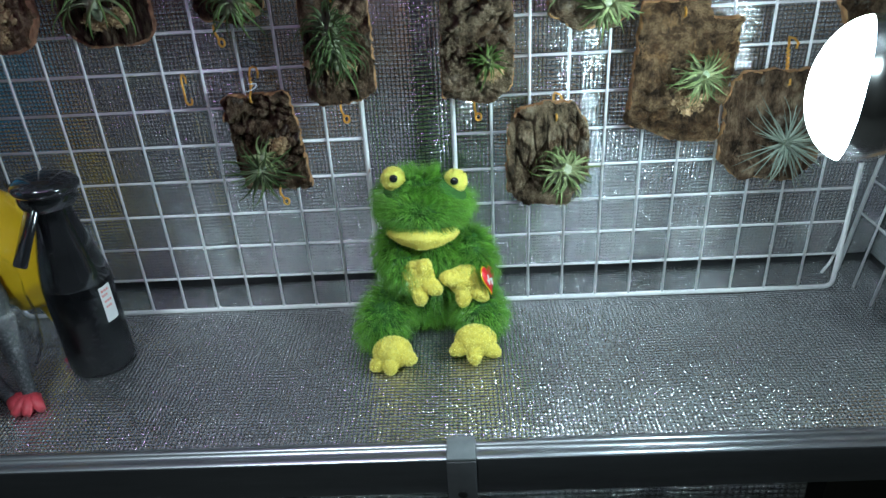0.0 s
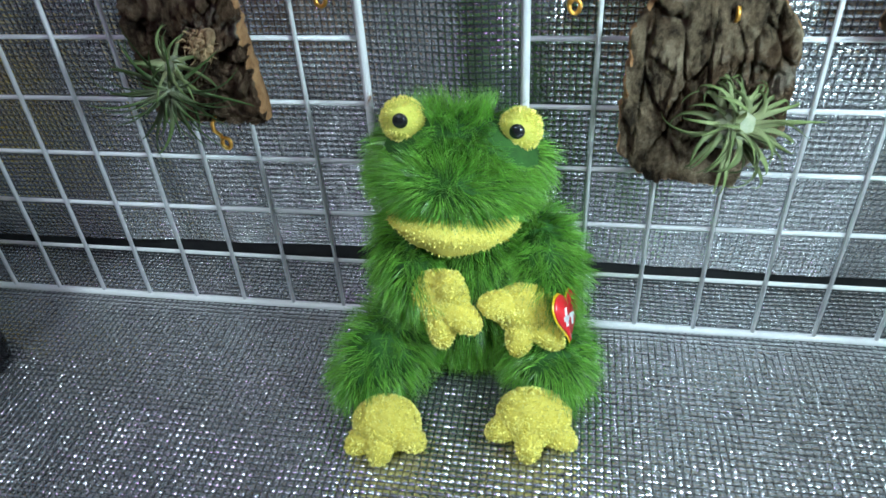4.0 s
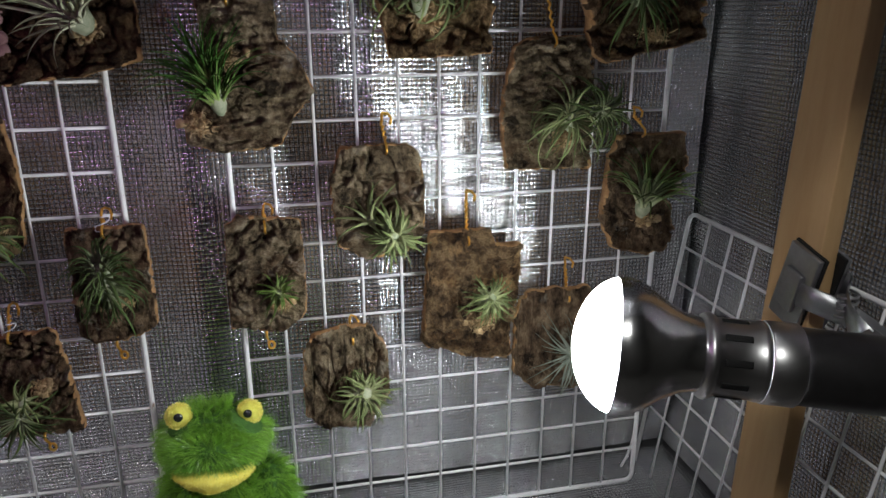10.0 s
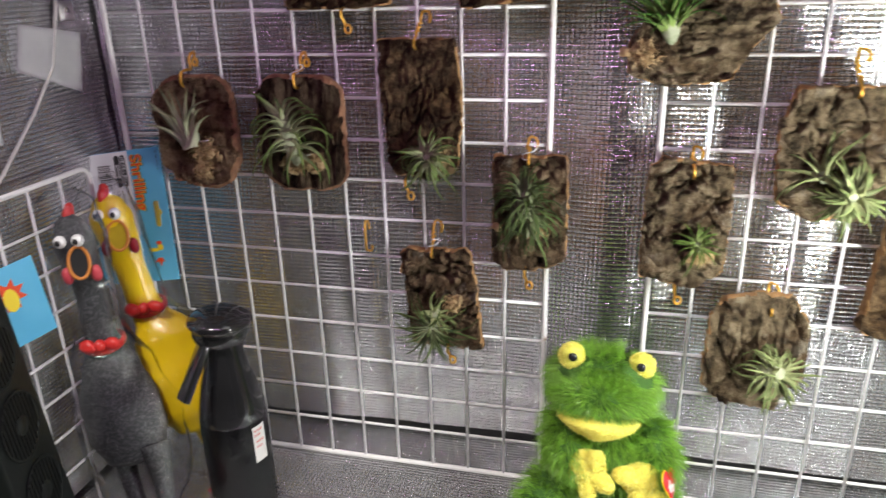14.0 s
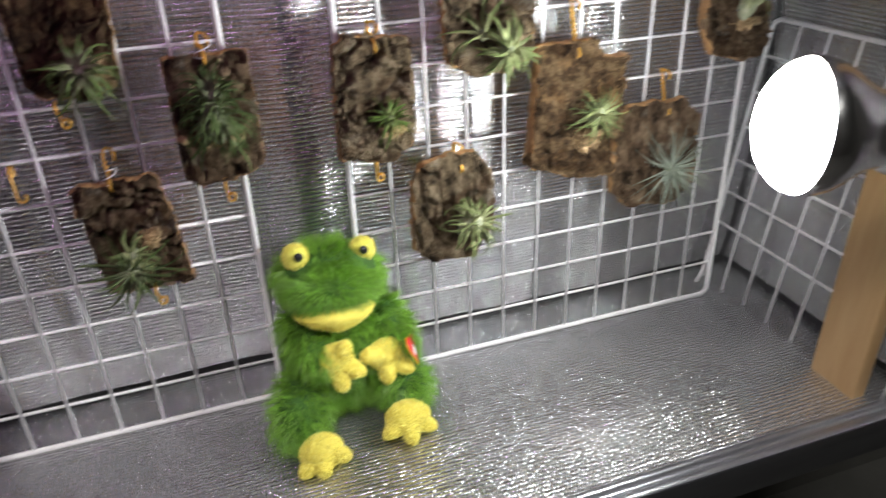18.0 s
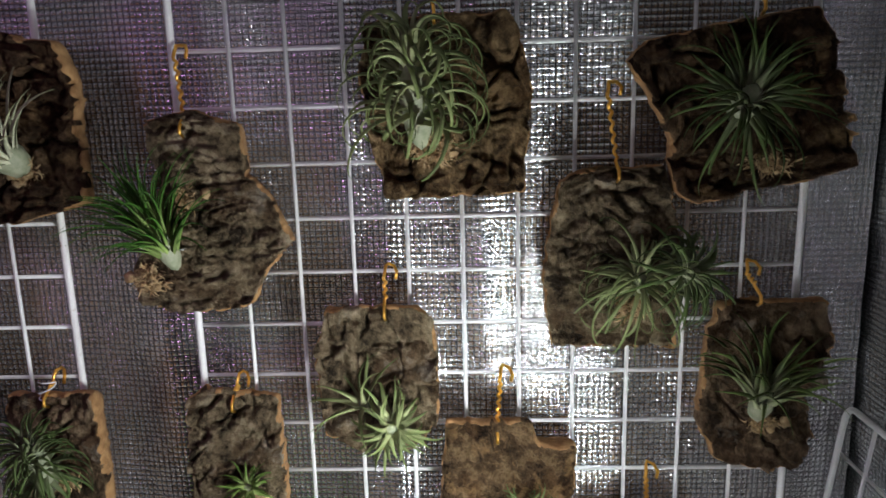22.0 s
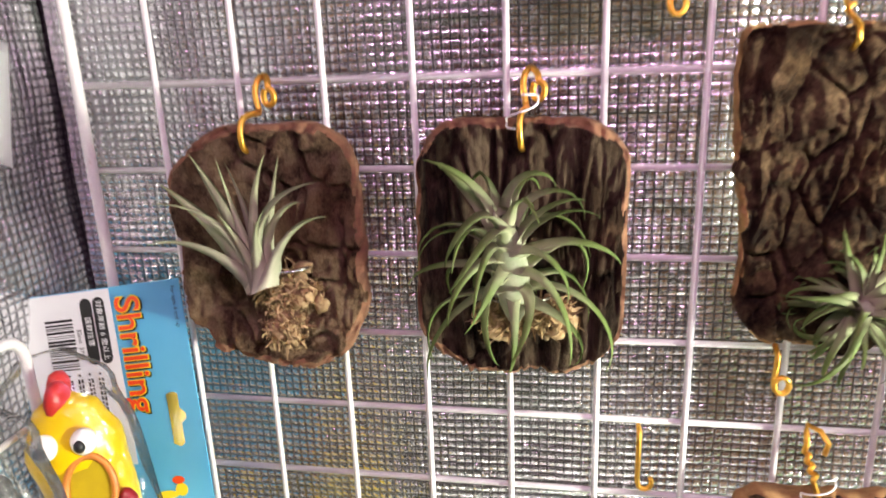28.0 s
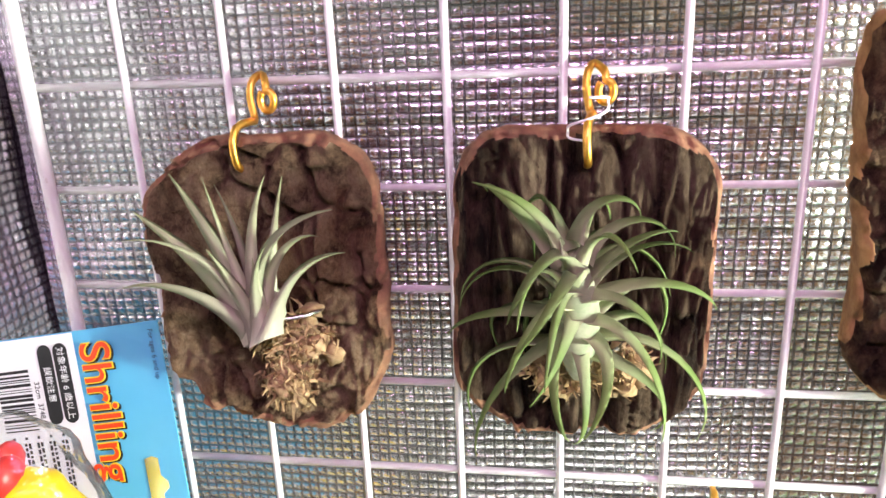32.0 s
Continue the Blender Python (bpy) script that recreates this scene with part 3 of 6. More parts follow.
def rail_clip():
    t = thing("rail_clip", "grey plastic clip folded over the steel front rail", "clip", place=(-0.0095, 0.425, 0.006))
    o = V(0.0095, -0.425, -0.006)
    bm = bmesh.new()
    box(bm, V(-0.0215, 0.4175, 0.0052) + o, V(0.0025, 0.4435, 0.0085) + o, 0.001)
    part("top_plate", bm, "clip_grey", t)
    bm = bmesh.new()
    box(bm, V(-0.0215, 0.4170, -0.048) + o, V(0.0025, 0.4205, 0.0050) + o, 0.001)
    part("front_plate", bm, "cap_grey", t, "darker front plate with a screw hole")
    bm = bmesh.new()
    lathe(bm, [(0.0, 0), (0.0034, 0.0002), (0.0040, 0.0010), (0.0030, 0.0014), (0.0, 0.0010)], aim(V(-0.0095, 0.4168, -0.030) + o, (0, -1, 0)), 20)
    part("screw", bm, "dark_hole", t)


rail_clip()


# ---- white wire grids ----
def rounded(x0, x1, z0, z1, r, y):
    pts = []
    for cx, cz, a0 in ((x1 - r, z1 - r, 0), (x0 + r, z1 - r, 90), (x0 + r, z0 + r, 180), (x1 - r, z0 + r, 270)):
        for k in range(6):
            a = radians(a0 + 18 * k)
            pts.append((cx + r * math.cos(a), y, cz + r * math.sin(a)))
    return pts


def grid_panel(x0, x1, label, mat="white_wire", frame_mat="white_wire", strut=False):
    z0, z1, y = 0.0045, 0.6270, 0.6550
    t = thing("wire_grid_panel", label, "wire grid", "wire grids of the back", (x0, y, 0))
    o = V(x0, y, 0)
    wire("border_wire", [V(*p) - o for p in rounded(x0, x1, z0, z1, 0.008, y)], 0.0024, frame_mat, t, 10, True)
    for i in range(1, 11):
        x = x0 + (x1 - x0) * i / 11
        wire("upright_wire", [V(x, y, z0) - o, V(x, y, z1) - o], 0.00135, mat, t)
    for j in range(1, 17):
        z = 0.0439 + 0.03755 * (j - 1) if j <= 5 else 0.1941 + 0.03611 * (j - 5)
        wire("cross_wire", [V(x0, y + 0.0025, z) - o, V(x1, y + 0.0025, z) - o], 0.00135, mat, t)
    if strut:
        wire("bent_strut", [V(x1 + 0.004, y + 0.008, 0.066) - o, V(x1 + 0.003, y + 0.010, 0.046) - o, V(x1 - 0.003, y + 0.008, 0.029) - o, V(x1 - 0.012, y + 0.0035, 0.0200) - o], 0.0014, mat, t)
    return t


grid_panel(-0.4904, -0.0922, "white coated wire grid panel with rust spots, standing by the foil", frame_mat="rusty_wire")
grid_panel(-0.0060, 0.3911, "white coated wire grid panel leaning by the foil back wall", strut=True)


def side_grid(x, y0, y1, top, label, foot, lean=0.0, shear=0.0, mesh=0.0365):
    t = thing("side_wire_grid", label, "wire grid", "low side grids", (x, (y0 + y1) / 2, 0))
    o = V(x, (y0 + y1) / 2, 0)
    r = 0.010

    def at(y, z, off=0.0):
        return V(x + off + lean * z, y + shear * z, z) - o

    pts = [(y0, foot), (y0, top - r)] + [(y0 + r - r * math.cos(radians(a)), top - r + r * math.sin(radians(a))) for a in (30, 60, 90)]
    pts += [(y1 - r + r * math.cos(radians(a)), top - r + r * math.sin(radians(a))) for a in (90, 60, 30)] + [(y1, top - r), (y1, foot)]
    wire("border_wire", [at(*p) for p in pts], 0.0022, "white_wire", t, 10)
    n = round((y1 - y0) / 0.0365)
    for i in range(1, n):
        y = y0 + (y1 - y0) * i / n
        wire("upright_wire", [at(y, foot), at(y, top)], 0.0013, "white_wire", t)
    z = top - mesh
    while z > 0.035:
        wire("cross_wire", [at(y0, z, 0.0024), at(y1, z, 0.0024)], 0.0013, "white_wire", t)
        z -= mesh


side_grid(0.4160, 0.329, 0.694, 0.301, "low white wire grid leaning on the foil behind the post", 0.001, 0.098, -0.045, 0.038)
side_grid(-0.500, 0.245, 0.607, 0.318, "low white wire grid standing behind the rubber toys", 0.001)


# ---- timber post and clamp lamp ----
def timber_post():
    t = thing("timber_post", "light brown planed timber post leaning a little on the foil", "post", place=(0.4072, 0.479, 0))
    bm = box(bmesh.new(), (-0.0073, -0.0257, 0.001), (0.0073, 0.0257, 0.631), 0.0012)
    for v in bm.verts:
        v.co.x += 0.030 * v.co.z + 0.03 * v.co.y
    part("beam", bm, "pine", t)


timber_post()


def clamp_lamp():
    rim = V(0.239, 0.416, 0.2970)
    axis = V(0.928, -0.362, -0.06).normalized()
    t = thing("clamp_lamp", "lit silver bulb in a black lamp clamped to the post", "lamp", place=tuple(rim))
    m = aim((0, 0, 0), axis)
    R = 0.0432
    bm = lathe(bmesh.new(), [(0.0005, -0.0300)] + [(R * math.sin(radians(a)), -0.030 * math.cos(radians(a))) for a in range(8, 81, 8)], m, 40)
    bulb = part("bulb", bm, "bulb_glass", t, "glowing white dome")
    bm = lathe(bmesh.new(), [(R * 0.985, -0.0050), (R * 0.998, -0.0020), (R + 0.0004, 0.001), (R - 0.001, 0.008), (0.0385, 0.016), (0.0315, 0.026), (0.0260, 0.036), (0.0240, 0.044), (0.0235, 0.050)], m, 40)
    part("reflector", bm, "bulb_metal", bulb, "mirrored silver bulb body")
    bm = lathe(bmesh.new(), [(0.0225, 0.048), (0.0262, 0.0485), (0.0275, 0.0515), (0.0262, 0.0545), (0.0245, 0.055), (0.0248, 0.080), (0.0252, 0.081), (0.0252, 0.084), (0.0245, 0.085)], m, 36)
    socket = part("socket", bm, "socket_metal", t, "ribbed grey metal socket")
    for k in range(10):
        a = 2 * math.pi * k / 10
        bm = bmesh.new()
        box(bm, (-0.0022, 0.0236, 0.058), (0.0022, 0.0252, 0.074), 0.0006, m @ Matrix.Rotation(a, 4, "Z"))
        part("vent_slot", bm, "dark_hole", socket)
    bm = lathe(bmesh.new(), [(0.0252, 0.0852), (0.0258, 0.086), (0.0258, 0.104), (0.0250, 0.105)], m, 36)
    part("collar", bm, "socket_metal", t)
    bm = lathe(bmesh.new(), [(0.0240, 0.1052), (0.0242, 0.160), (0.0225, 0.168), (0.012, 0.172), (0.0, 0.172)], m, 36)
    body = part("lamp_body", bm, "tube_black", t, "glossy black lamp body")
    # clamp from the body to the post
    o = -Vector(t.location)
    for s, nm in ((-1, "front_jaw"), (1, "rear_jaw")):
        jm = Matrix.Translation(V(0.4163 + s * 0.0115, 0.4685, 0.303) + o) @ Matrix.Rotation(radians(14), 4, "X")
        bm = bmesh.new()
        box(bm, (-0.0022, -0.016, -0.031), (0.0022, 0.016, 0.031), 0.0012, jm)
        box(bm, (-0.0022 + s * 0.004, -0.009, -0.018), (0.0022 + s * 0.004, 0.009, 0.014), 0.0015, jm)
        jaw = part(nm, bm, "clamp_steel", t, "grey steel clamp jaw")
        bm = bmesh.new()
        box(bm, (-0.0036 * s - 0.0013, -0.017, -0.032), (-0.0036 * s + 0.0013, 0.017, 0.032), 0.0005, jm)
        part("rubber_pad", bm, "dark_hole", jaw)
    for s, pts in ((-1, [(0.4015, 0.462, 0.300), (0.404, 0.446, 0.300), (0.424, 0.434, 0.292), (0.446, 0.424, 0.276), (0.458, 0.416, 0.262)]), (1, [(0.4315, 0.464, 0.306), (0.434, 0.448, 0.308), (0.420, 0.436, 0.304), (0.404, 0.412, 0.300), (0.396, 0.384, 0.297)])):
        bm = bmesh.new()
        rows = []
        for p in pts:
            q = V(*p) + o
            rows.append([bm.verts.new(q + V(0.001 * a, 0.001 * a, b)) for a, b in ((-1, -0.009), (1, -0.009), (1, 0.009), (-1, 0.009))])
        for a, b in zip(rows, rows[1:]):
            for k in range(4):
                bm.faces.new((a[k], a[(k + 1) % 4], b[(k + 1) % 4], b[k]))
        bm.faces.new(rows[0][::-1])
        bm.faces.new(rows[-1])
        bmesh.ops.recalc_face_normals(bm, faces=bm.faces)
        part("clamp_lever", bm, "clamp_steel", t)
    pts = [V(0.421 + 0.0065 * math.cos(k * 0.7), 0.4345 + 0.0065 * math.sin(k * 0.7), 0.289 + 0.00055 * k) + o for k in range(38)]
    part("spring", tube(bmesh.new(), pts, 0.0011, 8), "clamp_steel", t)
    part("clamp_arm", tube(bmesh.new(), [V(0.396, 0.358, 0.290) + o, V(0.396, 0.372, 0.296) + o, V(0.397, 0.388, 0.298) + o], 0.0075, 12), "clamp_steel", t)
    pts = [m @ V(0, 0, 0.172) + V(0, 0, 0), m @ V(0, 0, 0.20), m @ V(0.01, -0.03, 0.24), m @ V(0.02, -0.12, 0.27), m @ V(0.03, -0.25, 0.28)]
    part("power_cord", tube(bmesh.new(), pts, 0.003, 10), "cable_black", t)


clamp_lamp()


# ---- air plants mounted on bark ----
def leaf(root, d, length, width, droop, curl, hinge, mat, parent, rng, wall_y, sway=None):
    """One thick, channelled, tapering leaf: it bends about its hinge, ever more towards the tip, and sags a little."""
    segs = 13
    p, d = Vector(root), Vector(d).normalized()
    side = Vector(hinge) - d * Vector(hinge).dot(d)
    if side.length < 0.05:
        side = d.orthogonal()
    side.normalize()
    bm = bmesh.new()
    uvl = bm.loops.layers.uv.new("UVMap")
    rows = []
    twist = rng.uniform(-0.09, 0.09)
    if sway is None:
        sway = rng.gauss(0, 0.035 + 0.026 * max(0.0, curl - 1.5))
    for s in range(segs + 1):
        f = s / segs
        w = width * 0.5 * (1.0 - f ** 1.5) * (0.72 + 0.75 * math.exp(-5 * f)) + 0.00012
        nrm = side.cross(d).normalized()
        rows.append([bm.verts.new(p - side * w - nrm * w * 0.40), bm.verts.new(p + nrm * w * 0.50), bm.verts.new(p + side * w - nrm * w * 0.40), bm.verts.new(p + nrm * w * 0.12)])
        p = p + d * (length / segs)
        if p.y > wall_y:
            p.y = wall_y
        d = Matrix.Rotation(curl / segs * (0.30 + 1.4 * f), 3, side) @ d
        d = (d + Vector((0, 0, -droop / segs)) + side * sway).normalized()
        side = (Matrix.Rotation(twist, 3, d) @ (side - d * side.dot(d))).normalized()
    for s in range(segs):
        for k in range(4):
            f = bm.faces.new((rows[s][k], rows[s][(k + 1) % 4], rows[s + 1][(k + 1) % 4], rows[s + 1][k]))
            for lp, (uu, vv) in zip(f.loops, ((0, s / segs), (1, s / segs), (1, (s + 1) / segs), (0, (s + 1) / segs))):
                lp[uvl].uv = (uu, vv)
    bmesh.ops.recalc_face_normals(bm, faces=bm.faces)
    part("leaf", bm, mat, parent)


def fan_plant(parent, o, base, fan, width, mat, rng, wall_y, bulb):
    """A plant seen flat against its slab: each leaf leaves the foot at one angle from upright and arches over to another (degrees, positive to the right), with its length and how far it stands off the bark."""
    b = Vector(base) - o
    plant = part("air_plant", ball(bmesh.new(), b + V(0, 0, 0.004), (bulb, bulb * 0.8, bulb * 1.3), None, 3, 0.12, 40), "bulb_pale", parent)
    for start, end, length, out in fan:
        a = radians(start)
        d = V(math.sin(a), -out, math.cos(a))
        root = b + V(math.sin(a) * bulb * 0.8, -out * bulb, -0.003)
        leaf(root, d, length, width * rng.uniform(0.85, 1.1), 0.0, radians(end - start), (0.0, 1.0, 0.25), mat, plant, rng, wall_y - o.y, 0.0)
    return plant


def air_plant(parent, o, base, axis, n, length, width, lo, hi, droop, curl, mat, rng, wall_y, bulb=0.005, label="", stem=0.0):
    """A rosette of leaves round an axis: lo and hi are the angles from the axis, in degrees; curl is how far a leaf rolls outward, in radians."""
    axis = Vector(axis).normalized()
    b = Vector(base) - o
    bm = bmesh.new()
    ball(bm, b + axis * stem * 0.4, (bulb, bulb, bulb * 1.5 + stem * 0.5), axis.to_track_quat("Z", "Y").to_matrix(), 2, 0.2, 40)
    plant = part("air_plant", bm, "bulb_green", parent, label)
    u = axis.orthogonal().normalized()
    w = axis.cross(u)
    for i in range(n):
        f = (i + 0.5) / n
        a = i * 2.39996 + rng.uniform(-0.35, 0.35)
        th = radians(lo + (hi - lo) * f ** 0.8 + rng.uniform(-8, 8))
        rad = u * math.cos(a) + w * math.sin(a)
        d = axis * math.cos(th) + rad * math.sin(th)
        L = length * rng.uniform(0.68, 1.14) * (0.8 + 0.3 * f)
        root = b + rad * bulb * 0.55 + axis * (bulb * (1.3 - 1.5 * f) + stem * (1 - f))
        hinge = axis.cross(rad) + Vector((rng.gauss(0, 0.22), rng.gauss(0, 0.22), rng.gauss(0, 0.22)))
        leaf(root, d, L, width * rng.uniform(0.8, 1.15), droop * rng.uniform(0.5, 1.4), (curl * 1.25 if curl > 1.5 else curl) * rng.uniform(0.55, 1.35), hinge, mat, plant, rng, wall_y - o.y)
    return plant


def inside_radius(poly, a):
    """Distance from the middle to the outline in the direction a."""
    dx, dz = math.cos(a), math.sin(a)
    best = 0.0
    for (x1, z1), (x2, z2) in zip(poly, poly[1:] + poly[:1]):
        ex, ez = x2 - x1, z2 - z1
        den = dx * ez - dz * ex
        if abs(den) < 1e-9:
            continue
        t = (x1 * ez - z1 * ex) / den
        s = (x1 * dz - z1 * dx) / den
        if t > 0 and -1e-6 <= s <= 1 + 1e-6:
            best = max(best, t)
    return best


def bark_slab(parent, poly, thick, mat, seed, back, relief=0.004, grain=1.0, plates=55, rings=62, sectors=230, cut="cork_cut", lump=0.0, rim=0.985, soften=1):
    """A slab of bark with an uneven outline, cracked plates on its face and a lighter cut edge."""
    poly = [(x / 1000, z / 1000) for x, z in poly]
    if soften == 1:
        relief *= 1.3
    off = Vector((seed * 7.31, seed * 3.17, seed * 1.7))
    bm = bmesh.new()

    def height(x, z):
        q = Vector((x, 0, z * grain))
        warp = noise.noise_vector(q * 40 + off) * 0.6 + noise.noise_vector(q * 130 + off) * 0.10
        dist, _ = noise.voronoi(q * plates + off + warp)
        crack = min((dist[1] - dist[0]) * 6.5, 1.0) ** 0.7
        crack = 1 - (1 - crack) * min(1.0, max(0.0, 0.66 + 1.7 * noise.noise(q * 30 + off * 2)))
        dist2, _ = noise.voronoi(q * plates * 2.7 + off * 3 + warp * 2)
        fine = min((dist2[1] - dist2[0]) * 3.6, 1.0)
        gully = abs(noise.noise((q + off) * 34))
        tilt = relief * 0.55 * noise.cell(q * plates + off + warp)
        h = tilt + relief * (1.35 * crack - 1.2) + relief * 0.3 * (fine - 1) + relief * 0.22 * noise.fractal(q * 90 + off, 0.8, 2.1, 5)
        h += relief * 0.4 * (min(gully * 5, 1) - 1) + relief * 0.14 * noise.noise(q * 420 + off)
        return h + lump * max(0.0, noise.noise(q * 17 + off * 2) + 0.15)

    radii = []
    for k in range(sectors):
        a = 2 * math.pi * k / sectors
        r = inside_radius(poly, a)
        r += (0.0018 if soften == 1 else 0.0008) * noise.noise(Vector((math.cos(a) * 6, math.sin(a) * 6, seed))) + 0.0008 * noise.noise(Vector((math.cos(a) * 22, math.sin(a) * 22, seed * 2.0)))
        radii.append(r)
    for _ in range(soften):
        radii = [(radii[k - 1] + 2 * radii[k] + radii[(k + 1) % sectors]) / 4 for k in range(sectors)]
    front = -thick
    mid = bm.verts.new((0, front - height(0, 0), 0))
    rows = []
    for i in range(1, rings + 1):
        f = (i / rings) ** 0.85
        row = []
        for k in range(sectors):
            a = 2 * math.pi * k / sectors
            x, z = radii[k] * f * math.cos(a), radii[k] * f * math.sin(a)
            edge = max(0.0, (f - rim) / (1 - rim))
            row.append(bm.verts.new((x, front - height(x, z) + (0.0014 * (edge > 0) + (1 - rim) * 0.034 * edge), z)))
        rows.append(row)
    for s, (depth, k2) in enumerate(((0.35, 1.004), (0.7, 0.955), (1.0, 0.89))):
        row = []
        for k in range(sectors):
            a = 2 * math.pi * k / sectors
            r = radii[k] * k2 + 0.0007 * noise.noise(Vector((a * 9, depth * 4, seed)))
            y0 = rows[rings - 1][k].co.y
            row.append(bm.verts.new((r * math.cos(a), y0 + (0 - y0) * depth, r * math.sin(a))))
        rows.append(row)
    for k in range(sectors):
        bm.faces.new((mid, rows[0][k], rows[0][(k + 1) % sectors]))
    for i in range(len(rows) - 1):
        for k in range(sectors):
            f = bm.faces.new((rows[i][k], rows[i + 1][k], rows[i + 1][(k + 1) % sectors], rows[i][(k + 1) % sectors]))
            f.material_index = 1 if ((i + 1) / rings) ** 0.85 > rim + 0.05 * noise.noise(Vector((k * 0.11, seed, i * 0.2))) else 0
    f = bm.faces.new(rows[-1][::-1])
    f.material_index = 1
    bmesh.ops.recalc_face_normals(bm, faces=bm.faces)
    ob = part("bark", bm, [mat, cut], parent)
    ob.location = (0, back, 0)
    return ob


def moss(parent, centre, radii, n, seed, label="dry tan sphagnum moss"):
    """A crumbly clump: small lumps under short bent fibres."""
    rng = np.random.default_rng(seed)
    p = rng.normal(size=(n * 2, 3))
    p /= np.linalg.norm(p, axis=1)[:, None]
    p *= rng.uniform(0.35, 1.0, (n * 2, 1))
    d = p + rng.normal(size=p.shape) * 0.9
    d[:, 1] -= 0.3
    ob = strands(np.array(centre) + p * np.array(radii), d, 0.0068, 0.0014, 0.25, "moss", "moss", parent, 4, label, 0.9, seed)
    bm = bmesh.new()
    rr = random.Random(seed)
    for k in range(max(8, n // 9)):
        q = Vector(centre) + V(rr.gauss(0, 0.42) * radii[0], abs(rr.gauss(0, 0.4)) * radii[1] - 0.001, rr.gauss(0, 0.42) * radii[2])
        ball(bm, q, (rr.uniform(0.0022, 0.0045), rr.uniform(0.002, 0.004), rr.uniform(0.0022, 0.0045)), None, 2, 0.7, 90)
    part("moss_core", bm, "moss", parent)
    return tagged(ob, "", "", "", "stuff")


def twisted(a, b, r, turns, rad):
    a, b = Vector(a), Vector(b)
    d = (b - a).normalized()
    u = d.orthogonal().normalized()
    w = d.cross(u)
    n = max(8, int(turns * 8))
    return [a.lerp(b, i / n) + (u * math.cos(2 * math.pi * turns * i / n) + w * math.sin(2 * math.pi * turns * i / n)) * rad for i in range(n + 1)]


def top_hook(parent, o, wx, wz, hx, hz, front, long=False):
    """Brass wire: hooked over a cross wire, twisted down, and through the bark's hole."""
    y = 0.655
    pts = [V(wx + 0.006, y - 0.006, wz - 0.004), V(wx + 0.007, y - 0.006, wz + 0.001), V(wx + 0.005, y - 0.002, wz + 0.0042), V(wx + 0.001, y + 0.002, wz + 0.0046), V(wx - 0.0005, y - 0.003, wz + 0.0042), V(wx - 0.001, y - 0.006, wz)]
    neck = V(hx, front + 0.006, hz + 0.012)
    pts += [p for p in twisted(V(wx - 0.001, y - 0.006, wz - 0.003), neck, 0.001, 3 if not long else 6, 0.0009)]
    pts += [V(hx, front - 0.003, hz + 0.007), V(hx, front - 0.004, hz + 0.003), V(hx, front + 0.001, hz)]
    part("hook", tube(bmesh.new(), [p - o for p in pts], 0.00115, 6), "brass", parent, "bent brass wire hook")


def plain_hook(parent, o, wx, wz, hx, hz, front):
    """Brass wire: out of the bark's hole, up over its top edge, up behind it and over a cross wire into a small ring."""
    y = 0.655
    pts = [V(hx, front + 0.003, hz - 0.002), V(hx, front - 0.003, hz), V(hx - 0.0005, front - 0.004, hz + 0.006), V(hx, front - 0.001, hz + 0.0115), V(hx + 0.0015, front + 0.006, hz + 0.0125),
           V(wx - 0.0010, y - 0.007, wz - 0.010), V(wx - 0.0022, y - 0.006, wz - 0.003), V(wx - 0.0015, y - 0.004, wz + 0.0020), V(wx + 0.0005, y - 0.001, wz + 0.0036), V(wx + 0.003, y - 0.005, wz + 0.0016)]
    pts += [V(wx + 0.0035 + 0.0022 * math.sin(radians(a)), y - 0.0062, wz - 0.0042 + 0.0032 * math.cos(radians(a))) for a in range(0, 331, 30)]
    smooth = []
    for i in range(len(pts) - 1):
        p0, p1, p2, p3 = pts[max(i - 1, 0)], pts[i], pts[i + 1], pts[min(i + 2, len(pts) - 1)]
        for f in (0.0, 0.34, 0.67):
            smooth.append(0.5 * ((2 * p1) + (p2 - p0) * f + (2 * p0 - 5 * p1 + 4 * p2 - p3) * f * f + (3 * p1 - p0 - 3 * p2 + p3) * f ** 3))
    part("hook", tube(bmesh.new(), [p - o for p in smooth], 0.00125, 8), "brass", parent, "bent brass wire hook")


def low_hook(parent, o, x, z, front):
    pts = [V(x, front + 0.004, z + 0.006), V(x, front - 0.001, z + 0.004), V(x, front - 0.001, z), V(x + 0.001, front + 0.003, z - 0.005), V(x + 0.001, front + 0.004, z - 0.008)]
    for k in range(11):
        a = radians(180 + 34 * k)
        pts.append(V(x + 0.0035 + 0.0026 * math.cos(a), front + 0.003, z - 0.010 + 0.0034 * math.sin(a)))
    part("lower_hook", tube(bmesh.new(), [p - o for p in pts], 0.00115, 6), "brass", parent, "empty brass hook at the lower edge")


def tie(parent, o, x, y, z, r):
    pts = [V(x + r * math.cos(radians(a)), y - abs(r) * 0.7 * math.sin(radians(a)), z - 0.001 + 0.0015 * math.cos(radians(a * 0.5))) for a in range(-20, 201, 20)]
    part("tie_wire", tube(bmesh.new(), [p - o for p in pts], 0.0006, 6), "steel_wire", parent, "thin silver wire tie")


def nylon(parent, o, x, z, front):
    pts = [V(x + 0.007 * math.sin(radians(a)) * (1.1 + 0.3 * math.cos(radians(2 * a))), front + 0.004 - 0.006 * math.cos(radians(a)) ** 2, z + 0.006 * math.cos(radians(a * 0.5))) for a in range(0, 361, 12)]
    part("thread", tube(bmesh.new(), [p - o for p in pts], 0.00042, 6), "white_plastic", parent, "loop of pale nylon thread")


GROUP = "air plants on bark slabs"


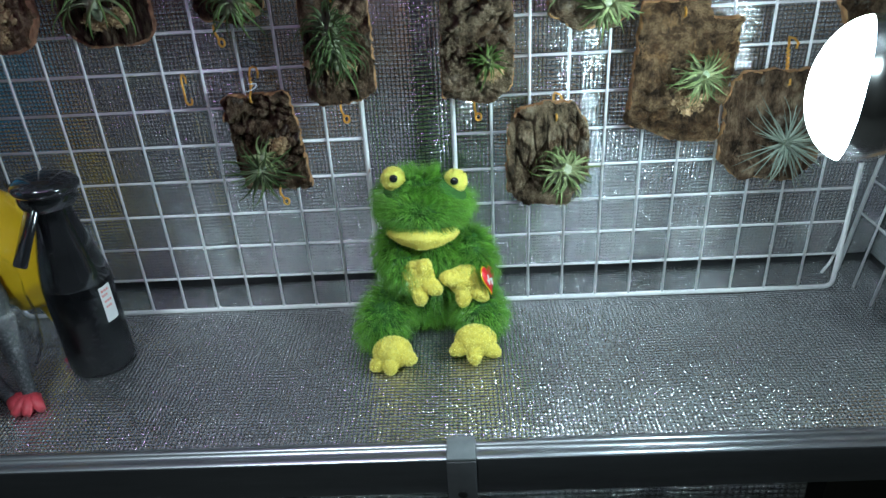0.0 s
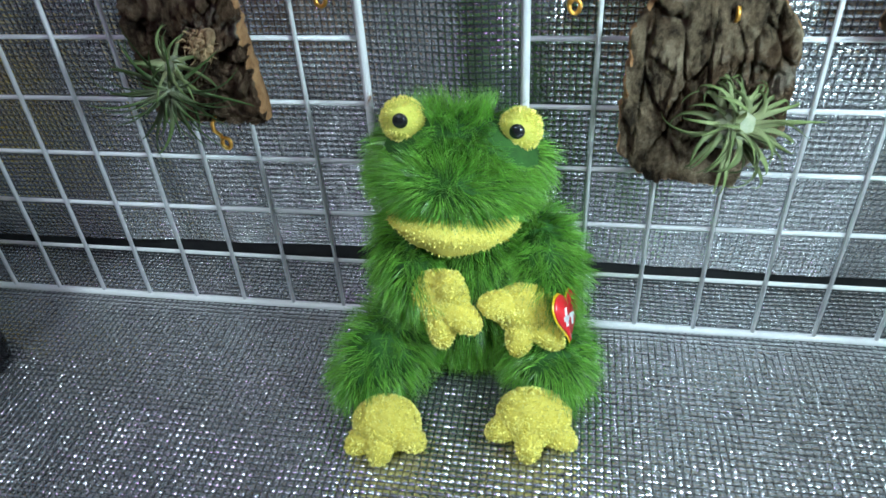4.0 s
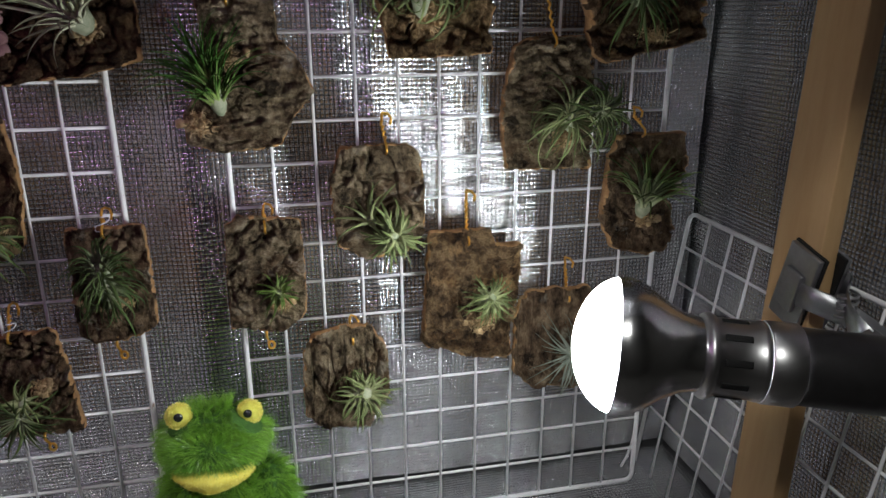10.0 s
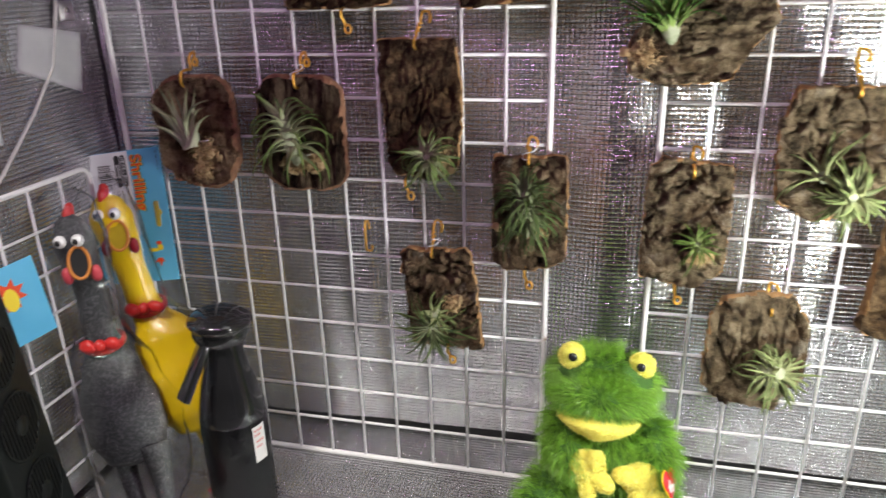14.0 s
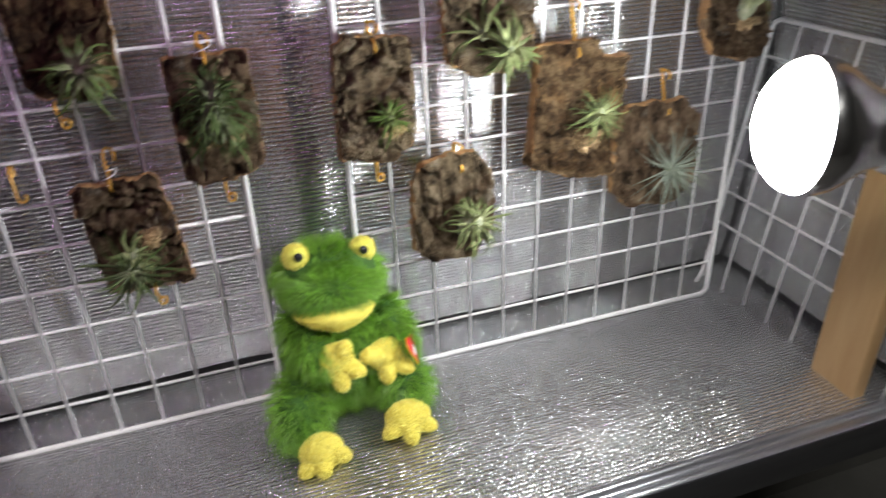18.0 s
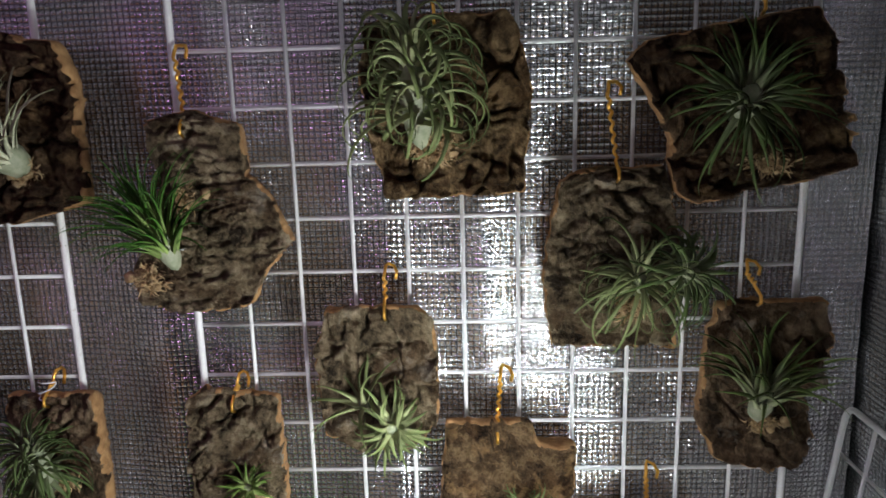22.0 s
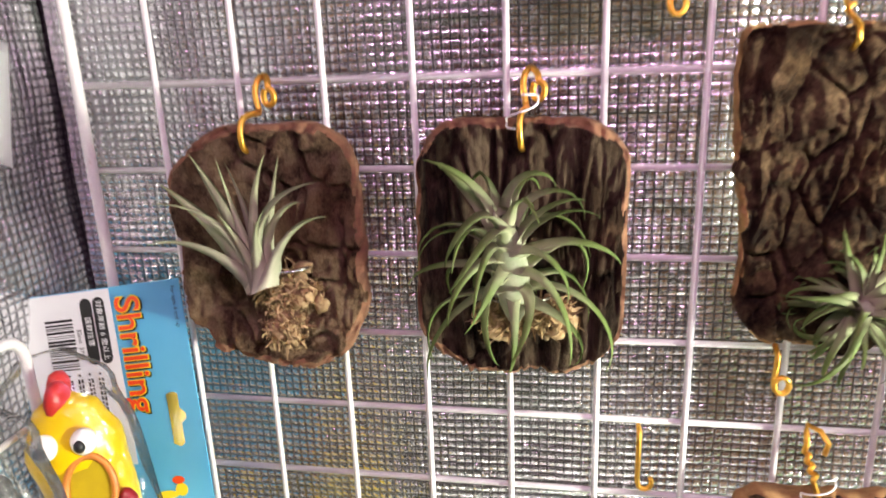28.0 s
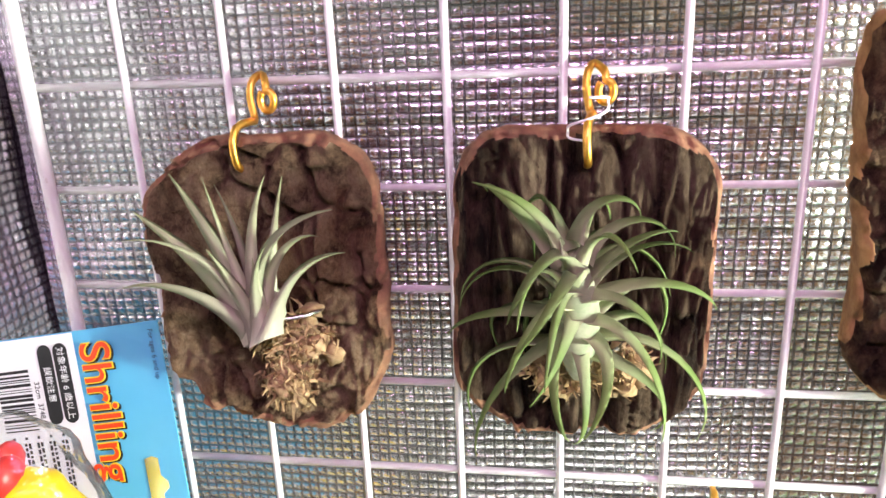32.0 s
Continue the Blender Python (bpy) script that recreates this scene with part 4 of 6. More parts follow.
def mounted(label, centre, nudge, poly, thick, mat, seed, plants, hook, lows=(), mosses=(), ties=(), thread=False, fan=None, plain_wire=False, **bark):
    """One slab with its plants. centre: (x, z); nudge: a last shift of the whole thing. plants: (base x, z, stand-off, axis, n, length, width, lo, hi, droop, curl, leaf, bulb, and the length of a leafy stem)."""
    o = V(centre[0], 0.6535, centre[1])
    t = thing("mounted_air_plant", label, "air plant", GROUP, (o.x + nudge[0], o.y, o.z + nudge[1]))
    bark_slab(t, poly, thick, mat, seed, -0.0005, **bark)
    front = 0.6535 - thick
    rng = random.Random(seed)
    for (px, pz, stand, axis, n, length, width, lo, hi, droop, curl, lf, blb, *stem) in plants:
        air_plant(t, o, V(px, front - stand, pz), axis, n, length, width, lo, hi, droop, curl, lf, rng, front - 0.001, blb, "", *stem)
    for mx, mz, rx, rz, n in mosses:
        moss(t, V(mx, front - 0.003, mz) - o, (rx, 0.006, rz), n, seed * 11 + int(n))
    for tx, tz, r in ties:
        tie(t, o, tx, front - 0.002, tz, r)
    wx, wz, hx, hz = hook
    if plain_wire:
        plain_hook(t, o, wx, wz, hx, hz, front)
    else:
        top_hook(t, o, wx, wz, hx, hz, front, abs(wz - hz) > 0.03)
    if fan:
        (fx, fz, stand), leaves, width, lf, blb = fan
        fan_plant(t, o, V(fx, front - stand, fz), leaves, width, lf, rng, front - 0.001, blb)
    if thread:
        nylon(t, o, hx, hz + 0.012, front)
    for lx, lz in lows:
        low_hook(t, o, lx, lz, front)
    return t


mounted("silvery air plant on a rounded brown bark plaque", (-0.403, 0.348), (-0.002, -0.002),
        [(-41, 31), (-22, 46), (-16, 49), (25, 50), (35, 43), (38, 35), (39, 2), (40, -25), (29, -46), (17, -52), (-10, -51), (-29, -46), (-38, -34), (-40, -17)],
        0.017, "bark_plaque", 1, [], (-0.4040, 0.4115, -0.4060, 0.3890), mosses=[(-0.393, 0.333, 0.013, 0.008, 150), (-0.397, 0.317, 0.010, 0.010, 130)], ties=[(-0.398, 0.342, 0.0145)],
        fan=((-0.399, 0.342, 0.011), [(-12, -4, 0.052, 0.20), (-4, 40, 0.053, 0.10), (8, 18, 0.050, 0.02), (0, 112, 0.056, 0.35), (8, 98, 0.050, 0.2), (22, 92, 0.045, 0.3), (-16, -52, 0.056, 0.10), (-8, -24, 0.048, 0.0),
             (-12, -92, 0.054, 0.35), (-24, -98, 0.056, 0.22), (-34, -122, 0.045, 0.40), (6, 8, 0.030, 0.40), (2, 44, 0.038, 0.45), (-8, -34, 0.034, 0.42)], 0.0098, "leaf_silver", 0.0062),
        plain_wire=True, relief=0.0044, rings=74, sectors=250, plates=70, grain=0.8, cut="plaque_rim", rim=0.955, soften=14)
mounted("green air plant with arching leaves on a rounded ridged bark plaque", (-0.302, 0.347), (-0.002, -0.001),
        [(-38, 39), (-29, 49), (-20, 50), (27, 49), (36, 43), (40, 35), (40, -18), (39, -36), (29, -49), (-22, -50), (-33, -43), (-40, -31)],
        0.017, "bark_plaque_dark", 2, [(-0.303, 0.334, 0.013, (-0.06, -0.40, 1), 38, 0.047, 0.0050, 12, 84, 1.1, 1.7, "leaf_green", 0.0066, 0.030)],
        (-0.2985, 0.4105, -0.3005, 0.388), mosses=[(-0.306, 0.323, 0.013, 0.008, 190), (-0.290, 0.324, 0.011, 0.007, 150)], ties=[(-0.301, 0.331, 0.012)],
        thread=True, plain_wire=True, relief=0.0048, grain=0.20, plates=110, rings=74, sectors=250, cut="plaque_rim", rim=0.955, soften=12)
mounted("small green air plant low on a tall mottled bark slab", (-0.194, 0.368), (-0.001, 0.000),
        [(-35, 57), (29, 57), (32, 30), (34, 8), (31, -25), (30, -45), (14, -57), (-20, -54), (-31, -44), (-30, -12), (-35, 20)],
        0.020, "bark_dark", 3, [(-0.187, 0.330, 0.008, (0.05, -0.7, 0.6), 54, 0.036, 0.0036, 12, 92, 0.5, 2.3, "leaf_green", 0.005)],
        (-0.194, 0.440, -0.196, 0.417), lows=[(-0.209, 0.306)], mosses=[(-0.178, 0.331, 0.010, 0.010, 120)], relief=0.0034, plates=80, grain=0.6)
mounted("bushy dark green air plant filling a rectangular bark slab", (-0.106, 0.283), (0.001, 0.001),
        [(-31, 50), (30, 50), (31, -38), (13, -47), (-20, -50), (-31, -44)],
        0.020, "bark_brown", 4, [(-0.107, 0.280, 0.013, (-0.03, -0.42, 1), 120, 0.036, 0.0031, 4, 98, 0.8, 2.0, "leaf_dark", 0.008, 0.026)],
        (-0.109, 0.340, -0.107, 0.325), lows=[(-0.109, 0.230)], thread=True, mosses=[(-0.104, 0.272, 0.018, 0.006, 120)], relief=0.0042)
mounted("spreading green air plant low on a leaning cracked bark slab", (-0.184, 0.201), (0.001, -0.001),
        [(-37, 44), (-30, 48), (26, 48), (31, 20), (38, -46), (20, -48), (-28, -46), (-32, 0)],
        0.019, "bark_brown", 5, [(-0.189, 0.182, 0.012, (-0.1, -0.8, -0.55), 46, 0.042, 0.0030, 15, 100, 0.2, 1.2, "leaf_dark", 0.006), (-0.186, 0.192, 0.008, (0.1, -1, 0.2), 30, 0.025, 0.0024, 20, 95, 0.5, 1.8, "leaf_pale", 0.005)],
        (-0.191, 0.265, -0.190, 0.242), lows=[(-0.178, 0.151)], thread=True, mosses=[(-0.172, 0.201, 0.009, 0.007, 90)], relief=0.0048)
mounted("tiny green air plant on an upright cracked grey-brown bark slab", (0.016, 0.281), (0.002, 0.001),
        [(-31, 46), (-20, 54), (31, 49), (33, 0), (32, -36), (16, -54), (-33, -45), (-33, 0)],
        0.019, "bark_grey", 6, [(0.025, 0.266, 0.005, (0.05, -0.6, 0.8), 34, 0.022, 0.0030, 10, 92, 0.3, 1.3, "leaf_lime", 0.004)],
        (0.018, 0.336, 0.018, 0.320), lows=[(0.012, 0.226)], mosses=[(0.028, 0.257, 0.010, 0.005, 90)], relief=0.0052, plates=42, grain=1.4)
mounted("pale green-hearted air plant on a rounded bark slab", (0.114, 0.341), (0.003, 0.001),
        [(-41, 20), (-31, 49), (26, 50), (38, 38), (40, -5), (39, -31), (22, -50), (-13, -50), (-37, -36)],
        0.020, "bark_grey", 7, [(0.124, 0.315, 0.010, (0.04, -0.9, 0.05), 48, 0.035, 0.0043, 10, 98, -0.1, 1.9, "leaf_pale", 0.006), (0.106, 0.326, 0.004, (-0.45, -0.5, 0.8), 10, 0.044, 0.0044, 10, 60, -0.2, 1.5, "leaf_pale", 0.004)],
        (0.121, 0.410, 0.121, 0.383), relief=0.0046)
mounted("curly pale air plant on a rounded vertical-grained bark slab", (0.080, 0.178), (0.003, -0.002),
        [(-39, 30), (-27, 47), (0, 52), (22, 51), (37, 29), (40, -18), (21, -52), (-24, -51), (-40, -35)],
        0.018, "bark_grey", 8, [(0.090, 0.164, 0.010, (0.38, -0.62, 0.62), 58, 0.036, 0.0034, 6, 88, 0.2, 2.3, "leaf_pale", 0.010)],
        (0.086, 0.228, 0.086, 0.212), relief=0.0048, grain=0.35, plates=80)
mounted("curly pale air plant on a thick two-step cork bark piece", (0.198, 0.249), (0.003, 0.002),
        [(-40, 62), (16, 62), (20, 47), (46, 46), (44, 12), (38, -20), (34, -62), (-5, -64), (-48, -46), (-45, 1)],
        0.024, "bark_flaky", 9, [(0.210, 0.246, 0.006, (0.25, -0.8, 0.5), 74, 0.029, 0.0027, 10, 96, 0.2, 1.8, "leaf_pale", 0.007)],
        (0.196, 0.337, 0.192, 0.297), mosses=[(0.205, 0.222, 0.012, 0.009, 130)], relief=0.0066, plates=45, lump=0.012)
mounted("spiky silver-grey air plant on a rounded grained bark slab", (0.290, 0.190), (0.000, 0.004),
        [(-46, 33), (-32, 54), (30, 52), (45, 34), (46, -34), (30, -54), (-25, -52), (-46, -30)],
        0.018, "bark_brown", 10, [(0.298, 0.180, 0.012, (0.1, -1, 0.1), 90, 0.043, 0.0018, 5, 96, 0.15, 0.35, "leaf_grey", 0.005)],
        (0.298, 0.263, 0.296, 0.229), relief=0.0036, grain=0.35, plates=70)
mounted("bright green upright air plant beside a ragged cork bark piece", (0.013, 0.452), (0.003, 0.003),
        [(-36, 58), (-9, 64), (24, 55), (25, 24), (37, 13), (52, -18), (33, -38), (23, -60), (-23, -64), (-50, -56), (-51, -32), (-34, -12), (-30, 24)],
        0.022, "bark_grey", 11, [(-0.010, 0.428, 0.008, (-0.26, -0.36, 1), 96, 0.058, 0.0032, 2, 40, 0.25, 1.2, "leaf_bright", 0.007, 0.016)],
        (-0.004, 0.5515, 0.002, 0.500), mosses=[(-0.026, 0.412, 0.011, 0.010, 140), (0.000, 0.462, 0.008, 0.010, 60)], ties=[(-0.010, 0.431, 0.010)], relief=0.0036, grain=2.0, plates=62, lump=0.005)
pink = mounted("white-based air plant on rough bark with a pink crust", (-0.118, 0.508), (-0.003, 0.002),
        [(-63, 41), (-52, 51), (-6, 63), (25, 58), (35, 53), (56, 52), (62, 37), (61, -47), (20, -57), (-37, -63), (-45, -41), (-60, 10)],
        0.026, "bark_dark", 12, [(-0.094, 0.492, 0.009, (-0.28, -0.72, 0.58), 58, 0.054, 0.0046, 2, 44, -0.1, 1.1, "leaf_silver", 0.010)],
        (-0.122, 0.588, -0.126, 0.561), mosses=[(-0.090, 0.482, 0.010, 0.007, 70)], relief=0.0066, plates=48, lump=0.010)
bmx = bmesh.new()
for kk in range(170):
    rx = random.Random(kk + 50)
    ball(bmx, (-0.046 + rx.uniform(-0.012, 0.016), -0.0275 + rx.uniform(-0.001, 0.002), -0.012 + rx.uniform(-0.034, 0.030)), (rx.uniform(0.0026, 0.0056), 0.0040, rx.uniform(0.0026, 0.0058)), None, 2, 0.5, 120)
part("pink_crust", bmx, "crystal_pink", pink, "dusty pink crystalline crust")
mounted("dense dark-hearted air plant on a lumpy cork bark piece", (-0.256, 0.499), (-0.004, 0.001),
        [(-34, 48), (-21, 52), (20, 49), (27, 32), (26, 5), (40, -4), (45, -22), (43, -50), (1, -52), (-44, -52), (-44, -29), (-33, -3), (-32, 24)],
        0.024, "bark_dark", 13, [(-0.291, 0.497, 0.010, (-0.85, -0.75, 0.05), 110, 0.040, 0.0034, 8, 98, 0.3, 1.9, "leaf_lime", 0.012), (-0.300, 0.503, 0.022, (-0.9, -0.6, 0.3), 14, 0.016, 0.0045, 10, 60, 0, 0.1, "leaf_dark", 0.005)],
        (-0.262, 0.5515, -0.262, 0.541), lows=[(-0.251, 0.442)], mosses=[(-0.262, 0.505, 0.012, 0.016, 110), (-0.240, 0.490, 0.012, 0.010, 80)], relief=0.0066, plates=50, lump=0.010)
mounted("droopy soft green air plant on a rough bark strip", (-0.412, 0.522), (-0.008, 0.000),
        [(-24, 54), (14, 52), (34, 43), (38, 16), (31, -2), (24, -52), (4, -54), (-40, -51), (-32, -33), (-30, 5)],
        0.022, "bark_tan", 14, [(-0.402, 0.532, 0.010, (-0.05, -0.6, 0.85), 66, 0.050, 0.0042, 8, 90, 0.7, 2.6, "leaf_lime", 0.008)],
        (-0.409, 0.588, -0.416, 0.568), relief=0.0056, plates=46, lump=0.006)
mounted("large curly grey-green air plant on a coarse square bark slab", (0.166, 0.513), (0.001, 0.004),
        [(-48, 50), (0, 54), (36, 55), (43, 44), (51, 8), (46, -51), (18, -54), (-38, -55), (-47, -16), (-51, 16)],
        0.024, "bark_tan", 15, [(0.150, 0.506, 0.016, (-0.05, -0.34, 1), 92, 0.064, 0.0042, 4, 70, 0.8, 4.2, "leaf_pale", 0.010, 0.034)],
        (0.157, 0.588, 0.160, 0.560), mosses=[(0.158, 0.489, 0.014, 0.010, 220)], relief=0.0064, plates=46, lump=0.008)
mounted("pair of tangled air plants hanging off a shaggy bark slab", (0.262, 0.417), (0.007, 0.003),
        [(-35, 50), (-20, 58), (30, 59), (40, 7), (38, -57), (-39, -55), (-45, -8)],
        0.024, "bark_grey", 16, [(0.275, 0.405, 0.010, (-0.15, -0.6, 0.7), 58, 0.064, 0.0027, 10, 85, 0.4, 3.6, "leaf_pale", 0.007), (0.298, 0.413, 0.018, (0.50, -0.8, 0.45), 52, 0.044, 0.0034, 8, 90, 0.3, 2.4, "leaf_dark", 0.007)],
        (0.260, 0.522, 0.262, 0.467), mosses=[(0.272, 0.388, 0.012, 0.010, 90)], relief=0.0060, grain=1.6, plates=60)
mounted("wide spiky air plant on a dark burrowed bark piece", (0.339, 0.510), (0.003, 0.002),
        [(-69, 27), (-59, 40), (-10, 49), (41, 57), (52, 34), (68, -27), (69, -37), (22, -47), (-26, -57), (-40, -48), (-43, -16), (-58, 12)],
        0.026, "bark_dark", 17, [(0.334, 0.512, 0.012, (-0.1, -0.9, 0.45), 72, 0.050, 0.0034, 6, 98, 0.1, 1.55, "leaf_dark", 0.011)],
        (0.342, 0.588, 0.345, 0.562), mosses=[(0.352, 0.478, 0.016, 0.007, 80)], relief=0.0070, plates=40, lump=0.010)
mounted("upright fan of green leaves on a notched bark slab", (0.362, 0.331), (0.005, 0.003),
        [(-32, 57), (34, 59), (41, 37), (37, -1), (25, -3), (34, -36), (32, -52), (10, -59), (-29, -49), (-42, -23), (-39, 25)],
        0.020, "bark_brown", 18, [(0.356, 0.324, 0.008, (0.08, -0.36, 1), 40, 0.062, 0.0052, 2, 40, 0.1, 1.5, "leaf_green", 0.008)],
        (0.353, 0.4065, 0.354, 0.387), mosses=[(0.360, 0.310, 0.010, 0.008, 60)], ties=[(0.357, 0.322, 0.010)], relief=0.0050, plates=50)


# ---- empty brass hooks on the grids ----
def spare_hook(x, z, drop):
    t = thing("brass_hook", "empty brass wire hook hanging on the white wire grid", "hook", "spare hooks", (x, 0.652, z))
    pts = [V(0.001, 0.006, -0.005), V(0.001, 0.0068, 0), V(0, 0.005, 0.0036), V(0, 0.001, 0.0042), V(0, -0.0015, 0.001), V(0, -0.0012, -drop * 0.6)]
    for k in range(8):
        a = radians(180 + 32 * k)
        pts.append(V(0.003 + 0.003 * math.cos(a), -0.0012, -drop + 0.0034 * math.sin(a)))
    part("hook_wire", tube(bmesh.new(), pts, 0.0011, 6), "brass", t)


for hx, hz, dr in ((-0.2555, 0.2605, 0.020),):
    spare_hook(hx, hz, dr)


# ---- plush frog ----
def on_ball(rng, n, place, radii, turn):
    p = rng.normal(size=(n, 3))
    p /= np.linalg.norm(p, axis=1)[:, None]
    t = np.array(turn)
    r = np.array(radii)
    nrm = p / r
    nrm /= np.linalg.norm(nrm, axis=1)[:, None]
    return np.array(place) + (p * r) @ t.T, nrm @ t.T


def capsule_turn(a, b):
    return (Vector(b) - Vector(a)).to_track_quat("Z", "Y").to_matrix()


def plush_frog():
    t = thing("plush_frog", "shaggy green plush frog with yellow feet sitting on the foil", "plush toy", place=(-0.033, 0.606, 0))
    t.scale = (0.97, 1.0, 0.975)
    o = V(-0.035, 0.60, 0)
    rng = np.random.default_rng(4)
    I = Matrix.Identity(3)
    head_turn = Euler((radians(-16), radians(9), radians(8))).to_matrix()
    shapes = {
        "body": [(V(-0.037, 0.622, 0.060), (0.041, 0.033, 0.056), I)],
        "head": [(V(-0.039, 0.622, 0.145), (0.044, 0.032, 0.0245), head_turn)],
        "snout": [(V(-0.041, 0.604, 0.140), (0.041, 0.025, 0.020), head_turn)],
    }
    limbs = [
        ("leg", V(-0.070, 0.622, 0.036), V(-0.092, 0.568, 0.029), 0.0235),
        ("leg", V(-0.004, 0.625, 0.034), V(0.017, 0.582, 0.030), 0.0235),
        ("arm", V(-0.073, 0.622, 0.098), V(-0.062, 0.590, 0.080), 0.0185),
        ("arm", V(0.002, 0.630, 0.094), V(0.011, 0.598, 0.074), 0.0185),
    ]
    fur_roots, fur_dirs = [], []

    def coat(place, radii, turn, n, keep=None):
        p, d = on_ball(rng, n, place - o, radii, turn)
        if keep is not None:
            k = keep(p + np.array(o))
            p, d = p[k], d[k]
        fur_roots.append(p)
        lie = d + np.array([0, -0.12, -0.55]) + rng.normal(size=p.shape) * 0.16
        tuft = rng.integers(0, len(p), max(1, len(p) // 16))
        near = np.argmin(((p[:, None, :] - p[None, tuft, :]) ** 2).sum(-1), axis=1)
        tips = p[tuft] + 0.016 * (d[tuft] + np.array([0, -0.12, -0.55]) + rng.normal(size=(len(tuft), 3)) * 0.35)
        fur_dirs.append(0.45 * lie + 0.55 * (tips[near] - p) / 0.016)

    (bp, br, bt), (hp, hr, ht), (sp, sr, st) = shapes["body"][0], shapes["head"][0], shapes["snout"][0]
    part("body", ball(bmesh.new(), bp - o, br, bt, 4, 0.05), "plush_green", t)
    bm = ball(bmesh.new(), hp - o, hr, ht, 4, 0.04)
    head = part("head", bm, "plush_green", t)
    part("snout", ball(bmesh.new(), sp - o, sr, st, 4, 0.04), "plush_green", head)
    coat(bp, br, bt, 15000)
    eyes = ((V(-0.0675, 0.612, 0.1715), V(-0.0662, 0.6012, 0.1762)), (V(-0.0075, 0.622, 0.1620), V(-0.0085, 0.6112, 0.1665)))

    def clear_of_eyes(p):
        k = np.ones(len(p), bool)
        for e, _ in eyes:
            k &= np.linalg.norm(p - np.array(e) + np.array([0, 0.008, 0]), axis=1) > 0.0165
        return k & (p[:, 2] > 0.128 + 0.004 * np.abs(p[:, 0] + 0.041) / 0.04)

    coat(hp, hr, ht, 12500, clear_of_eyes)
    coat(sp, sr, st, 11500, clear_of_eyes)
    face = [fur_roots.pop(), fur_dirs.pop()]
    away = face[0] - np.array(V(-0.041, 0.590, 0.146) - o)
    away[:, 1] = 0
    face[1] = face[1] * 0.5 + away / 0.022 + np.array([0, 0, 0.15])
    short = strands(face[0], face[1], 0.0105, 0.00040, 0.16, "fur_green", "face_fur", head, 3, "shorter green pile combed outward", 0.12, 6)
    tagged(short, kind="stuff")
    for nm, a, b, r in limbs:
        tn = capsule_turn(a, b)
        c, rr = (a + b) / 2, (r, r * 0.9, (b - a).length / 2 + r * 0.72)
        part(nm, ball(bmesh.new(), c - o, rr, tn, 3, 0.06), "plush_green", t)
        coat(c, rr, tn, 6200)
    fur = strands(np.vstack(fur_roots), np.vstack(fur_dirs), 0.0150, 0.00040, 0.24, "fur_green", "fur", t, 3, "long shaggy green pile", 0.12, 5)
    tagged(fur, kind="stuff")
    # the seam down the forehead
    pts = [V(-0.041, 0.5985 + 0.010 * f * f, 0.136 + 0.040 * f) - o - V(0, 0.022 * (1 - f), 0) for f in (0, 0.25, 0.5, 0.75)]
    part("seam", tube(bmesh.new(), pts, 0.0008, 6), "plush_green", head)

    def terry(name, blobs, n, parent, mat="plush_yellow", label=""):
        bm = bmesh.new()
        roots, dirs = [], []
        palm = blobs[0][0]
        for c, rr in blobs:
            turn, place = None, c
            if c != palm:
                turn, place = capsule_turn(palm, c), palm.lerp(c, 0.62)
                rr = (rr[0] * 0.88, rr[1] * 0.88, (c - palm).length * 0.38 + rr[2] * 0.95)
            ball(bm, place - o, rr, turn, 4, 0.16, 110)
            p, d = on_ball(rng, int(n * (rr[0] * rr[2] if turn else rr[0] * rr[0]) * 2.6e4), place - o, rr, turn or I)
            roots.append(p)
            dirs.append(d + rng.normal(size=p.shape) * 0.5)
        ob = part(name, bm, mat, parent, label)
        nap = strands(np.vstack(roots), np.vstack(dirs), 0.0015, 0.00120, 0.2, "terry_yellow", "terry_nap", ob, 2, "", 0.5, 8)
        tagged(nap, kind="stuff")
        return ob

    r = 0.0090
    terry("foot", [(V(-0.076, 0.5430, 0.018), (0.0190, 0.0150, 0.0155)), (V(-0.0905, 0.5335, 0.0115), (r, r, r)), (V(-0.0775, 0.5295, 0.0115), (r, r * 1.1, r)), (V(-0.0600, 0.5345, 0.0165), (r, r, r))], 330, t)
    terry("foot", [(V(0.0060, 0.5560, 0.019), (0.0205, 0.0150, 0.0155)), (V(-0.0120, 0.5485, 0.0145), (r, r, r)), (V(0.0045, 0.5405, 0.0115), (r, r * 1.15, r)), (V(0.0225, 0.5490, 0.0115), (r, r, r))], 330, t)
    r = 0.0096
    terry("paw", [(V(-0.0490, 0.5830, 0.0770), (0.0165, 0.012, 0.0185)), (V(-0.0415, 0.5780, 0.0920), (r, r, r)), (V(-0.0330, 0.5750, 0.0700), (r, r, r)), (V(-0.0470, 0.5740, 0.0610), (r, r, r))], 330, t)
    terry("paw", [(V(-0.0010, 0.5880, 0.0690), (0.0185, 0.012, 0.0160)), (V(-0.0180, 0.5820, 0.0760), (r, r, r)), (V(-0.0040, 0.5790, 0.0540), (r, r, r)), (V(0.0130, 0.5810, 0.0570), (r, r, r))], 330, t)
    # yellow lower lip
    bm = ball(bmesh.new(), V(-0.042, 0.6035, 0.1190) - o, (0.036, 0.0275, 0.0105), Euler((radians(-10), radians(5), radians(6))).to_matrix(), 4, 0.05)
    for v in bm.verts:
        x = abs(v.co.x + 0.007) / 0.039
        if v.co.z < 0.119:
            v.co.z -= 0.0050 * max(0.0, 1 - x)
        v.co.y -= 0.004 * max(0.0, 1 - x)
    bm.normal_update()
    pile = [(v.co.copy(), v.normal.copy()) for v in bm.verts if v.co.y < 0.004]
    lip = part("lip", bm, "plush_yellow", head, "soft yellow lower lip")
